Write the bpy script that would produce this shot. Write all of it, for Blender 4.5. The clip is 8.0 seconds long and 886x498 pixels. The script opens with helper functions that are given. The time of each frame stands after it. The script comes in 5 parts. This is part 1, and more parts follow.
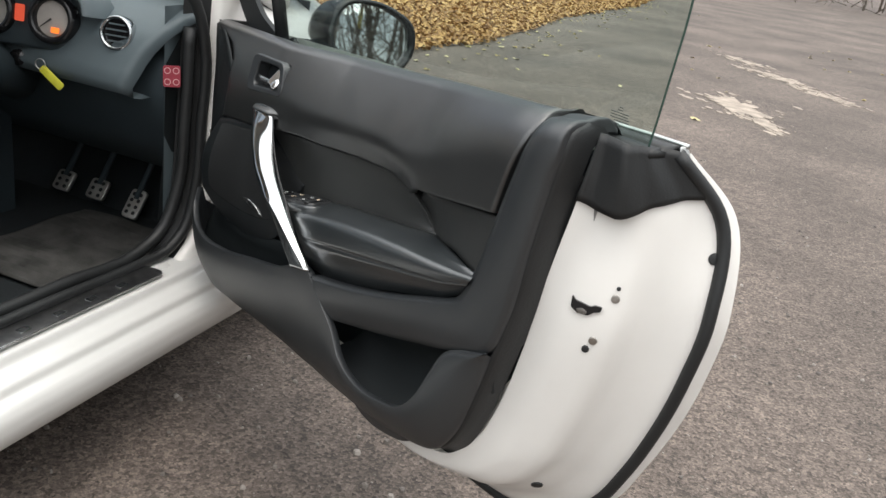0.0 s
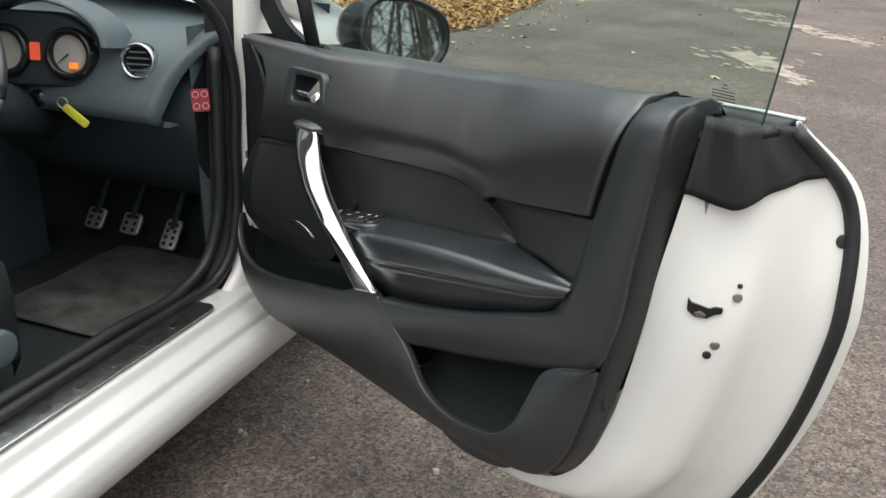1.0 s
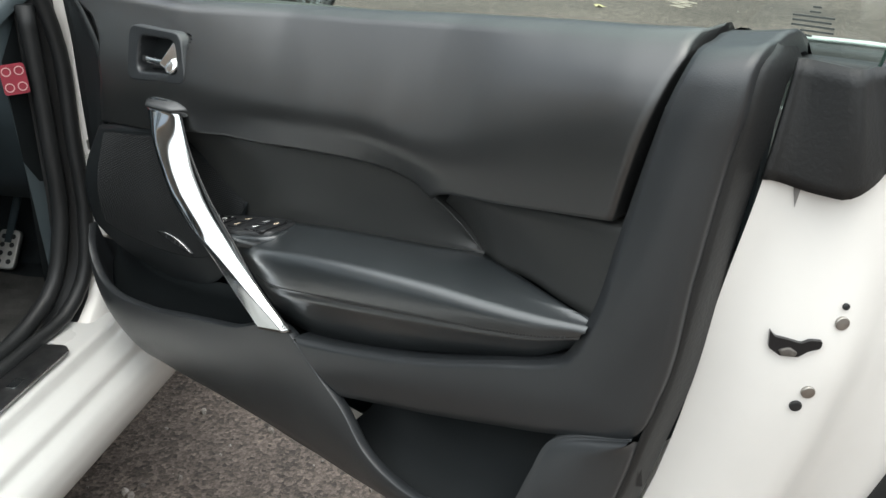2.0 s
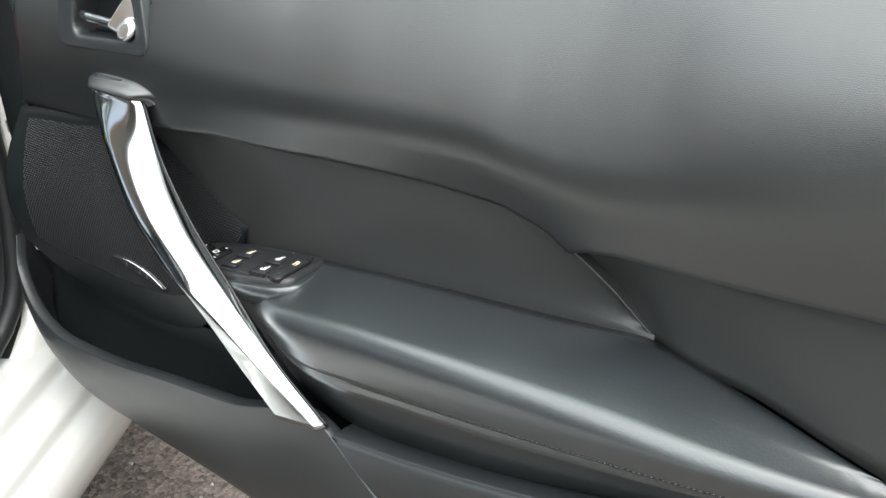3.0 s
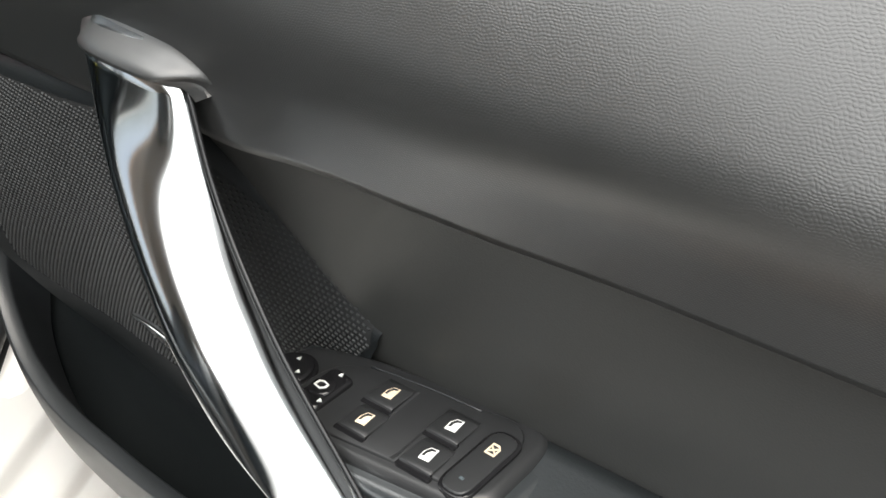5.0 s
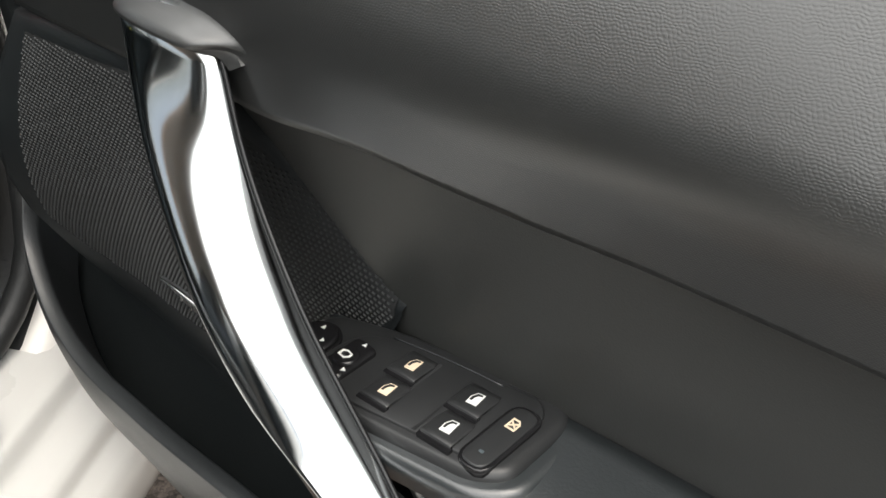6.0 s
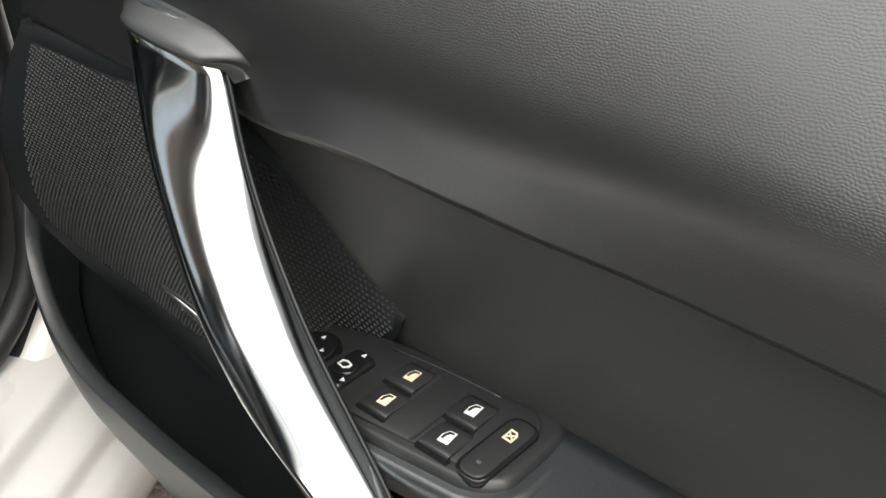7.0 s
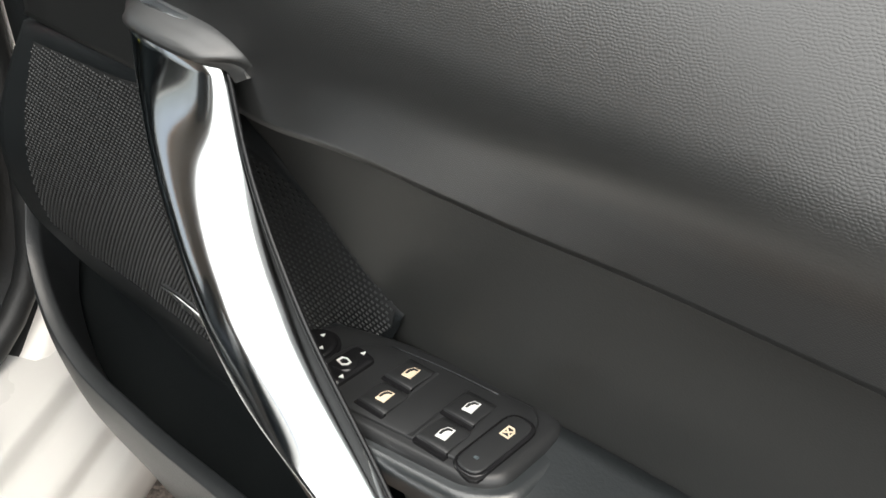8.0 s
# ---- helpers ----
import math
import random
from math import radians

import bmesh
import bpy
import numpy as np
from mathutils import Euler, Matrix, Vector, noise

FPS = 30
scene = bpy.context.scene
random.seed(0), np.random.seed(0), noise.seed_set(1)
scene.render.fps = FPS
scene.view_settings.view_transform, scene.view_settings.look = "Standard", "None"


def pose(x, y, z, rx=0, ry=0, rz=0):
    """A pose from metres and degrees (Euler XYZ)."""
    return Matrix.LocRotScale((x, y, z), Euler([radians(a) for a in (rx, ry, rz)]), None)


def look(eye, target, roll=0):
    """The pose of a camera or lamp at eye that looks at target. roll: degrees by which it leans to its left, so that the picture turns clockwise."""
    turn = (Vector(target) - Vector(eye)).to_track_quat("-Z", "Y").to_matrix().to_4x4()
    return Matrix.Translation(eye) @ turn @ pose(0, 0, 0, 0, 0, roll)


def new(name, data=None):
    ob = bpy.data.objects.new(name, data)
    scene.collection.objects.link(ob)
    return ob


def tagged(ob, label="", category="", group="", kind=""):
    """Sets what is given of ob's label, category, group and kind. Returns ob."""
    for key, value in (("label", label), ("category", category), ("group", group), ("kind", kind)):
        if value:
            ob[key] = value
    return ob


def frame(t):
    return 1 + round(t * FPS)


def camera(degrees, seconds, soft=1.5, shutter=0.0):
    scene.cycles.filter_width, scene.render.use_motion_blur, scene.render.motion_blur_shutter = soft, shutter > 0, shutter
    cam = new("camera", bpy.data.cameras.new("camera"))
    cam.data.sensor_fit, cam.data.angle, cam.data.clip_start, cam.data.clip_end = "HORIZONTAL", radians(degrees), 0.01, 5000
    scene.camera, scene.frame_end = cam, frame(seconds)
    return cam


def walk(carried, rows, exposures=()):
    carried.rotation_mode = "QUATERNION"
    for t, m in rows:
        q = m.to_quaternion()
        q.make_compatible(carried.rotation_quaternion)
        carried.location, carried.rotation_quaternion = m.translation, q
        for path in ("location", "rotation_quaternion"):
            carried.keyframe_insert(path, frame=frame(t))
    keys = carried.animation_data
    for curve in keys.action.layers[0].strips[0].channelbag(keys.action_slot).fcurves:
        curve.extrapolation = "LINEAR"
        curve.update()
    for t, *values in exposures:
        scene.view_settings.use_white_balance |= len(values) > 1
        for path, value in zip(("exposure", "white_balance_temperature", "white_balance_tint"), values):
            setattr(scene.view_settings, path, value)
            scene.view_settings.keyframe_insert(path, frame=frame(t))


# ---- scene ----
from mathutils import kdtree

cam = camera(54.6, 8.0)
PATH = [
    (0, (1.762, -0.715, 1.161), (0.324, 0.478, 0.446), 9.1),
    (0.5, (1.752, -0.715, 1.17), (0.282, 0.441, 0.461), 6.4),
    (1, (1.622, -0.718, 1.151), (0.17, 0.435, 0.402), 2.4),
    (1.5, (1.476, -0.659, 1.123), (0.141, 0.582, 0.299), 0.9),
    (1.7, (1.406, -0.61, 1.105), (0.122, 0.685, 0.282), 0.8),
    (2.8, (1.049, -0.381, 1.045), (-0.093, 0.921, 0.045), -0.7),
    (3, (0.982, -0.369, 1.034), (-0.107, 0.972, 0.026), 0.6),
    (3.5, (0.861, -0.302, 1.016), (-0.127, 1.111, 0.004), 3.1),
    (4, (0.747, -0.229, 0.99), (-0.275, 1.131, -0.061), 2.8),
    (4.5, (0.68, -0.186, 0.961), (-0.384, 1.055, -0.193), 2.2),
    (5, (0.637, -0.156, 0.937), (-0.421, 1.023, -0.284), 2.3),
    (6.5, (0.635, -0.16, 0.942), (-0.426, 0.947, -0.342), 3.4),
    (7, (0.637, -0.161, 0.943), (-0.433, 0.969, -0.314), 3.8),
    (7.5, (0.639, -0.16, 0.943), (-0.433, 0.977, -0.305), 3.8),
    (8, (0.64, -0.164, 0.944), (-0.43, 0.971, -0.308), 4.0),
]
walk(cam, [(t, look(eye, target, roll)) for t, eye, target, roll in PATH], exposures=[(0, 0.3, 6550, 8), (1.0, 0.25, 6500, 6), (1.7, 0.35, 6400, 5), (2.8, 1.05, 6400, 4), (3.5, 1.4, 6450, 4), (4.5, 1.30, 6700, 8), (5.2, 1.1, 6800, 8), (6.3, 0.7, 6850, 8), (7.0, 0.78, 6850, 8), (8, 0.83, 6850, 8)])

# ---- world and light ----
world = bpy.data.worlds.new("overcast_sky")
world.use_nodes = True
scene.world = world
wn = world.node_tree
sky = wn.nodes.new("ShaderNodeTexSky")
sky.sky_type = "NISHITA"
sky.sun_disc = False
sky.sun_elevation = radians(76)
sky.sun_rotation = radians(111)
sky.dust_density = 4.0
bg = wn.nodes["Background"]
bg.inputs["Strength"].default_value = 0.15
hsv = wn.nodes.new("ShaderNodeHueSaturation")
hsv.inputs["Saturation"].default_value = 0.55
wn.links.new(sky.outputs["Color"], hsv.inputs["Color"])
wn.links.new(hsv.outputs["Color"], bg.inputs["Color"])
sun = new("sun", bpy.data.lights.new("sun", "SUN"))
sun.data.energy = 4.5
sun.data.angle = radians(138)
sun.data.color = (1.0, 0.995, 0.98)
sun.matrix_world = look((1.6, -0.2, 5.0), (0.6, 0.0, 0.7))


# ---- materials ----
def mat(name, color, rough=0.5, metal=0.0, noise_scale=0.0, vary=0.0, bump=0.0, bump_scale=400.0, coat=0.0, spec=0.5, dirt=0.0):
    """A surface with variation at two scales: broad patches in colour, fine grain in relief."""
    m = bpy.data.materials.new(name)
    m.use_nodes = True
    nt = m.node_tree
    b = nt.nodes["Principled BSDF"]
    b.inputs["Base Color"].default_value = (*color, 1)
    b.inputs["Roughness"].default_value = rough
    b.inputs["Metallic"].default_value = metal
    b.inputs["Coat Weight"].default_value = coat
    b.inputs["Specular IOR Level"].default_value = spec
    tc = nt.nodes.new("ShaderNodeTexCoord")
    if vary:
        n = nt.nodes.new("ShaderNodeTexNoise")
        n.inputs["Scale"].default_value = noise_scale
        n.inputs["Detail"].default_value = 6
        nt.links.new(tc.outputs["Object"], n.inputs["Vector"])
        r = nt.nodes.new("ShaderNodeMapRange")
        r.inputs["From Min"].default_value, r.inputs["From Max"].default_value = 0.3, 0.7
        r.inputs["To Min"].default_value, r.inputs["To Max"].default_value = 1 - vary, 1 + vary
        nt.links.new(n.outputs["Fac"], r.inputs["Value"])
        mx = nt.nodes.new("ShaderNodeVectorMath")
        mx.operation = "SCALE"
        mx.inputs[0].default_value = color
        nt.links.new(r.outputs["Result"], mx.inputs["Scale"])
        nt.links.new(mx.outputs["Vector"], b.inputs["Base Color"])
        rr = nt.nodes.new("ShaderNodeMapRange")
        rr.inputs["To Min"].default_value, rr.inputs["To Max"].default_value = max(rough - 0.08, 0.02), min(rough + 0.08, 1)
        nt.links.new(n.outputs["Fac"], rr.inputs["Value"])
        nt.links.new(rr.outputs["Result"], b.inputs["Roughness"])
    if bump:
        n2 = nt.nodes.new("ShaderNodeTexNoise")
        n2.inputs["Scale"].default_value = bump_scale
        n2.inputs["Detail"].default_value = 3
        nt.links.new(tc.outputs["Object"], n2.inputs["Vector"])
        bp = nt.nodes.new("ShaderNodeBump")
        bp.inputs["Strength"].default_value = bump
        bp.inputs["Distance"].default_value = 0.002
        nt.links.new(n2.outputs["Fac"], bp.inputs["Height"])
        nt.links.new(bp.outputs["Normal"], b.inputs["Normal"])
    return m


def grained(name, color, pitch, rough):
    """Soft moulded skin with staggered rows of small flat pips, worn smooth in places."""
    m = mat(name, color, rough, 0, 7, 0.08)
    nt = m.node_tree
    b = nt.nodes["Principled BSDF"]
    tc = nt.nodes.new("ShaderNodeTexCoord")

    def math_node(op, a, c=None):
        n = nt.nodes.new("ShaderNodeMath")
        n.operation = op
        for k, q in enumerate((a, c)):
            if q is None:
                continue
            if isinstance(q, (int, float)):
                n.inputs[k].default_value = q
            else:
                nt.links.new(q, n.inputs[k])
        return n.outputs["Value"]

    mp = nt.nodes.new("ShaderNodeMapping")
    mp.vector_type = "TEXTURE"
    mp.inputs["Rotation"].default_value = (0, radians(-9), 0)
    mp.inputs["Scale"].default_value = (pitch, 1.0, pitch * 0.62)
    # the rows wander a little, as a moulded grain does
    stray = nt.nodes.new("ShaderNodeTexNoise")
    stray.inputs["Scale"].default_value, stray.inputs["Detail"].default_value = 1.0 / (pitch * 3.0), 1
    nt.links.new(tc.outputs["Object"], stray.inputs["Vector"])
    add = nt.nodes.new("ShaderNodeVectorMath")
    add.operation = "MULTIPLY_ADD"
    add.inputs[1].default_value = (pitch * 1.6, pitch * 1.6, pitch * 1.6)
    nt.links.new(stray.outputs["Color"], add.inputs[0])
    nt.links.new(tc.outputs["Object"], add.inputs[2])
    nt.links.new(add.outputs["Vector"], mp.inputs["Vector"])
    sp = nt.nodes.new("ShaderNodeSeparateXYZ")
    nt.links.new(mp.outputs["Vector"], sp.inputs["Vector"])
    row = math_node("FLOOR", sp.outputs["Z"])
    shift = math_node("MULTIPLY", row, 0.5)
    u = math_node("ABSOLUTE", math_node("SUBTRACT", math_node("FRACT", math_node("ADD", sp.outputs["X"], shift)), 0.5))
    w = math_node("ABSOLUTE", math_node("SUBTRACT", math_node("FRACT", sp.outputs["Z"]), 0.5))
    far = math_node("ADD", math_node("POWER", math_node("MULTIPLY", u, 2.3), 2.0), math_node("POWER", math_node("MULTIPLY", w, 2.6), 2.0))
    r = nt.nodes.new("ShaderNodeMapRange")
    r.interpolation_type = "SMOOTHSTEP"
    r.inputs["From Min"].default_value, r.inputs["From Max"].default_value = 0.25, 1.15
    r.inputs["To Min"].default_value, r.inputs["To Max"].default_value = 1.0, 0.0
    nt.links.new(far, r.inputs["Value"])
    worn = nt.nodes.new("ShaderNodeTexNoise")
    worn.inputs["Scale"].default_value, worn.inputs["Detail"].default_value = 14, 4
    nt.links.new(tc.outputs["Object"], worn.inputs["Vector"])
    amount = nt.nodes.new("ShaderNodeMapRange")
    amount.inputs["From Min"].default_value, amount.inputs["From Max"].default_value = 0.3, 0.65
    amount.inputs["To Min"].default_value, amount.inputs["To Max"].default_value = 0.35, 1.0
    nt.links.new(worn.outputs["Fac"], amount.inputs["Value"])
    bp = nt.nodes.new("ShaderNodeBump")
    bp.inputs["Distance"].default_value = 0.000036
    nt.links.new(amount.outputs["Result"], bp.inputs["Strength"])
    nt.links.new(r.outputs["Result"], bp.inputs["Height"])
    nt.links.new(bp.outputs["Normal"], b.inputs["Normal"])
    nt.links.new(bp.outputs["Normal"], b.inputs["Coat Normal"])
    return m


M_TRIM = mat("black_moulded_plastic", (0.020, 0.0225, 0.0245), 0.40, 0, 6, 0.12, 0.12, 900, spec=0.8)
M_GRAIN = grained("grained_soft_panel", (0.013, 0.0136, 0.0134), 0.00145, 0.38)
gb = M_GRAIN.node_tree.nodes["Principled BSDF"]
gb.inputs["Specular IOR Level"].default_value = 1.0
gb.inputs["Coat Weight"].default_value, gb.inputs["Coat Roughness"].default_value = 0.5, 0.33
M_SOFT = mat("soft_black_moulding", (0.018, 0.019, 0.019), 0.40, 0, 20, 0.1, 0.06, 1500, spec=0.9, coat=0.8)
M_SOFT.node_tree.nodes["Principled BSDF"].inputs["Coat Roughness"].default_value = 0.36
M_INSERT = mat("smooth_grey_leather", (0.026, 0.027, 0.026), 0.42, 0, 9, 0.1, 0.10, 1200, spec=0.6)
M_LEATHER = mat("black_leather", (0.020, 0.024, 0.026), 0.34, 0, 10, 0.15, 0.10, 700, spec=1.0, coat=0.6)
M_LEATHER.node_tree.nodes["Principled BSDF"].inputs["Coat Roughness"].default_value = 0.30
M_GRILLE = mat("speaker_mesh", (0.016, 0.018, 0.019), 0.42, 0, 30, 0.1, spec=0.5)
M_COVER = mat("black_cover_plastic", (0.010, 0.012, 0.013), 0.42, 0, 10, 0.12, 0.1, 900, spec=0.4)
# Near-black that stands in for the shade inside the mesh holes.
M_HOLES = mat("mesh_hole_shade", (0.006, 0.007, 0.0075), 0.8, 0, 40, 0.2)
# Black parts; bin, pocket and lever hollows take their shade from this colour.
M_PIT = mat("black_plastic_and_hollow_shade", (0.010, 0.0125, 0.0135), 0.6, 0, 8, 0.15, 0.1, 700, spec=0.3)
# Lifted and blued: the cabin's veiling glare is put into this colour.
M_DARK = mat("dark_plastic_glare_lift", (0.028, 0.040, 0.047), 0.6, 0, 8, 0.15, 0.1, 700)
M_CHROME = mat("chrome", (0.54, 0.56, 0.57), 0.12, 1.0, 20, 0.04)
M_SATIN = mat("brushed_metal", (0.55, 0.55, 0.54), 0.3, 1.0, 60, 0.15)
M_WHITE = mat("white_car_paint", (0.63, 0.625, 0.605), 0.3, 0, 4, 0.03, 0, coat=0.6)
M_INNERW = mat("dusty_white_paint", (0.74, 0.72, 0.685), 0.42, 0, 5, 0.05, 0.03, 60, coat=0.3)
M_RUBBER = mat("black_rubber", (0.012, 0.013, 0.0135), 0.5, 0, 12, 0.2, 0.2, 300)
M_SWITCH = mat("switch_plastic", (0.024, 0.025, 0.026), 0.36, 0, 30, 0.12, 0.06, 2500)
M_PIANO = mat("gloss_black_plastic", (0.01, 0.01, 0.011), 0.2, 0, 30, 0.1)
M_LAMP = mat("white_switch_mark", (0.85, 0.86, 0.84), 0.5)
M_AMBER = mat("cream_switch_mark", (0.85, 0.70, 0.52), 0.5)
M_DASH = mat("grey_dashboard_plastic", (0.085, 0.108, 0.118), 0.45, 0, 7, 0.12, 0.2, 600)
M_CARPET = mat("dark_carpet", (0.010, 0.014, 0.016), 0.95, 0, 30, 0.3, 0.8, 500)
M_RED = mat("red_sticker", (0.26, 0.022, 0.04), 0.45, 0, 60, 0.1)
M_PINK = mat("pale_sticker_print", (0.6, 0.35, 0.35), 0.5)
M_YELLOW = mat("yellow_key_tag", (0.65, 0.62, 0.06), 0.4, 0, 60, 0.1)
M_STEEL = mat("zinc_steel", (0.4, 0.38, 0.35), 0.4, 1.0, 80, 0.2)


def asphalt():
    m = mat("asphalt", (0.13, 0.12, 0.112), 0.85)
    nt = m.node_tree
    b = nt.nodes["Principled BSDF"]
    tc = nt.nodes.new("ShaderNodeTexCoord")
    broad = nt.nodes.new("ShaderNodeTexNoise")
    broad.inputs["Scale"].default_value, broad.inputs["Detail"].default_value = 0.8, 7
    blot = nt.nodes.new("ShaderNodeTexNoise")
    blot.inputs["Scale"].default_value, blot.inputs["Detail"].default_value = 14, 5
    chip = nt.nodes.new("ShaderNodeTexVoronoi")
    chip.inputs["Scale"].default_value = 130
    fine = nt.nodes.new("ShaderNodeTexVoronoi")
    fine.inputs["Scale"].default_value = 300
    for q in (broad, blot, chip, fine):
        nt.links.new(tc.outputs["Object"], q.inputs["Vector"])
    ra = nt.nodes.new("ShaderNodeValToRGB")
    ra.color_ramp.elements[0].position, ra.color_ramp.elements[1].position = 0.3, 0.72
    ra.color_ramp.elements[0].color, ra.color_ramp.elements[1].color = (0.060, 0.048, 0.040, 1), (0.134, 0.107, 0.090, 1)
    nt.links.new(broad.outputs["Fac"], ra.inputs["Fac"])
    last = ra.outputs["Color"]
    for q, out, lo, hi in ((blot, "Fac", 0.45, 1.55), (chip, "Color", 0.30, 1.85), (fine, "Color", 0.55, 1.5)):
        mr = nt.nodes.new("ShaderNodeMapRange")
        mr.inputs["To Min"].default_value, mr.inputs["To Max"].default_value = lo, hi
        nt.links.new(q.outputs[out], mr.inputs["Value"])
        sc = nt.nodes.new("ShaderNodeVectorMath")
        sc.operation = "SCALE"
        nt.links.new(last, sc.inputs[0])
        nt.links.new(mr.outputs["Result"], sc.inputs["Scale"])
        last = sc.outputs["Vector"]
    nt.links.new(last, b.inputs["Base Color"])
    bp = nt.nodes.new("ShaderNodeBump")
    bp.inputs["Strength"].default_value, bp.inputs["Distance"].default_value = 0.4, 0.003
    nt.links.new(chip.outputs["Distance"], bp.inputs["Height"])
    nt.links.new(bp.outputs["Normal"], b.inputs["Normal"])
    return m


def glass(name, tint):
    m = bpy.data.materials.new(name)
    m.use_nodes = True
    nt = m.node_tree
    nt.nodes.remove(nt.nodes["Principled BSDF"])
    tr = nt.nodes.new("ShaderNodeBsdfTransparent")
    tr.inputs["Color"].default_value = (*tint, 1)
    gl = nt.nodes.new("ShaderNodeBsdfGlossy")
    gl.inputs["Roughness"].default_value = 0.02
    lw = nt.nodes.new("ShaderNodeLayerWeight")
    lw.inputs["Blend"].default_value = 0.5
    pw = nt.nodes.new("ShaderNodeMath")
    pw.operation = "POWER"
    pw.inputs[1].default_value = 4.0
    nt.links.new(lw.outputs["Facing"], pw.inputs[0])
    fr = nt.nodes.new("ShaderNodeMapRange")
    fr.inputs["To Min"].default_value, fr.inputs["To Max"].default_value = 0.06, 0.9
    nt.links.new(pw.outputs["Value"], fr.inputs["Value"])
    ms = nt.nodes.new("ShaderNodeMixShader")
    nt.links.new(fr.outputs["Result"], ms.inputs["Fac"])
    nt.links.new(tr.outputs["BSDF"], ms.inputs[1])
    nt.links.new(gl.outputs["BSDF"], ms.inputs[2])
    nt.links.new(ms.outputs["Shader"], nt.nodes["Material Output"].inputs["Surface"])
    return m


def leafy(name, a, b_, c):
    m = mat(name, a, 0.7)
    nt = m.node_tree
    b = nt.nodes["Principled BSDF"]
    g = nt.nodes.new("ShaderNodeNewGeometry")
    ra = nt.nodes.new("ShaderNodeValToRGB")
    ra.color_ramp.elements[0].color, ra.color_ramp.elements[1].color = (*a, 1), (*c, 1)
    e = ra.color_ramp.elements.new(0.5)
    e.color = (*b_, 1)
    nt.links.new(g.outputs["Random Per Island"], ra.inputs["Fac"])
    nt.links.new(ra.outputs["Color"], b.inputs["Base Color"])
    return m


def lit(name, color, power):
    m = mat(name, color, 0.4)
    b = m.node_tree.nodes["Principled BSDF"]
    b.inputs["Emission Color"].default_value = (*color, 1)
    b.inputs["Emission Strength"].default_value = power
    return m


M_GLOW = lit("orange_display", (1.0, 0.22, 0.03), 0.7)
M_GLOWR = lit("red_display", (0.75, 0.10, 0.05), 0.35)
M_DIAL = mat("white_dial", (0.40, 0.37, 0.34), 0.5, 0, 40, 0.08)
M_MAT = mat("ribbed_mat", (0.060, 0.058, 0.054), 0.9, 0, 14, 0.6, 0.6, 180)
M_BROWN = mat("brown_felt", (0.12, 0.06, 0.035), 0.9, 0, 20, 0.2, 0.5, 300)
M_LEVER = mat("polished_lever", (0.86, 0.87, 0.87), 0.22, 1.0, 20, 0.03)
M_CLAW = mat("dark_steel", (0.14, 0.13, 0.12), 0.45, 0.6, 200, 0.3)
M_PEDAL = mat("bright_pedal_metal", (0.52, 0.51, 0.48), 0.38, 0.7, 60, 0.12)
M_PLATE = mat("dark_brushed_plate", (0.36, 0.36, 0.36), 0.32, 1.0, 60, 0.15)
M_STRAY = leafy("stray_leaf", (0.30, 0.22, 0.08), (0.42, 0.36, 0.16), (0.5, 0.45, 0.28))
M_EDGE = mat("green_glass_edge", (0.05, 0.09, 0.075), 0.2, 0, 40, 0.1)
M_ASPHALT = asphalt()
M_GLASS = glass("tinted_glass", (0.87, 0.925, 0.895))
M_CLEAR = glass("clear_glass", (0.95, 0.97, 0.96))
M_MIRROR = mat("mirror_glass", (0.85, 0.87, 0.87), 0.02, 1.0)
M_LEAF = leafy("fallen_leaves", (0.17, 0.08, 0.028), (0.36, 0.20, 0.065), (0.55, 0.36, 0.15))
M_PALE = mat("pale_road_patch", (0.30, 0.255, 0.21), 0.9, 0, 9, 0.35, 0.5, 120)
M_STONE = leafy("loose_stones", (0.08, 0.07, 0.065), (0.17, 0.15, 0.13), (0.32, 0.29, 0.26))
M_BARK = mat("grey_brown_bark", (0.09, 0.075, 0.06), 0.9, 0, 6, 0.3, 0.8, 40)


# ---- modelling helpers ----
def thing(name, base, label, category, group=""):
    ob = new(name)
    ob.location = base
    ob.empty_display_size = 0.05
    return tagged(ob, label, category, group)


def part(name, bm, material, parent=None, label="", smooth=True, thick=0.0, bevel=0.0):
    bmesh.ops.recalc_face_normals(bm, faces=bm.faces)
    me = bpy.data.meshes.new(name)
    bm.to_mesh(me)
    bm.free()
    for p in me.polygons:
        p.use_smooth = smooth
    me.materials.append(material)
    ob = new(name, me)
    if parent:
        ob.parent = parent
        ob.matrix_parent_inverse = Matrix.Identity(4) if parent.parent else parent.matrix_basis.inverted()
    if label:
        ob["label"] = label
    if thick:
        md = ob.modifiers.new("thickness", "SOLIDIFY")
        md.thickness, md.offset = thick, -1
    if bevel:
        md = ob.modifiers.new("edges", "BEVEL")
        md.width, md.segments, md.limit_method, md.angle_limit = bevel, 2, "ANGLE", radians(40)
    return ob


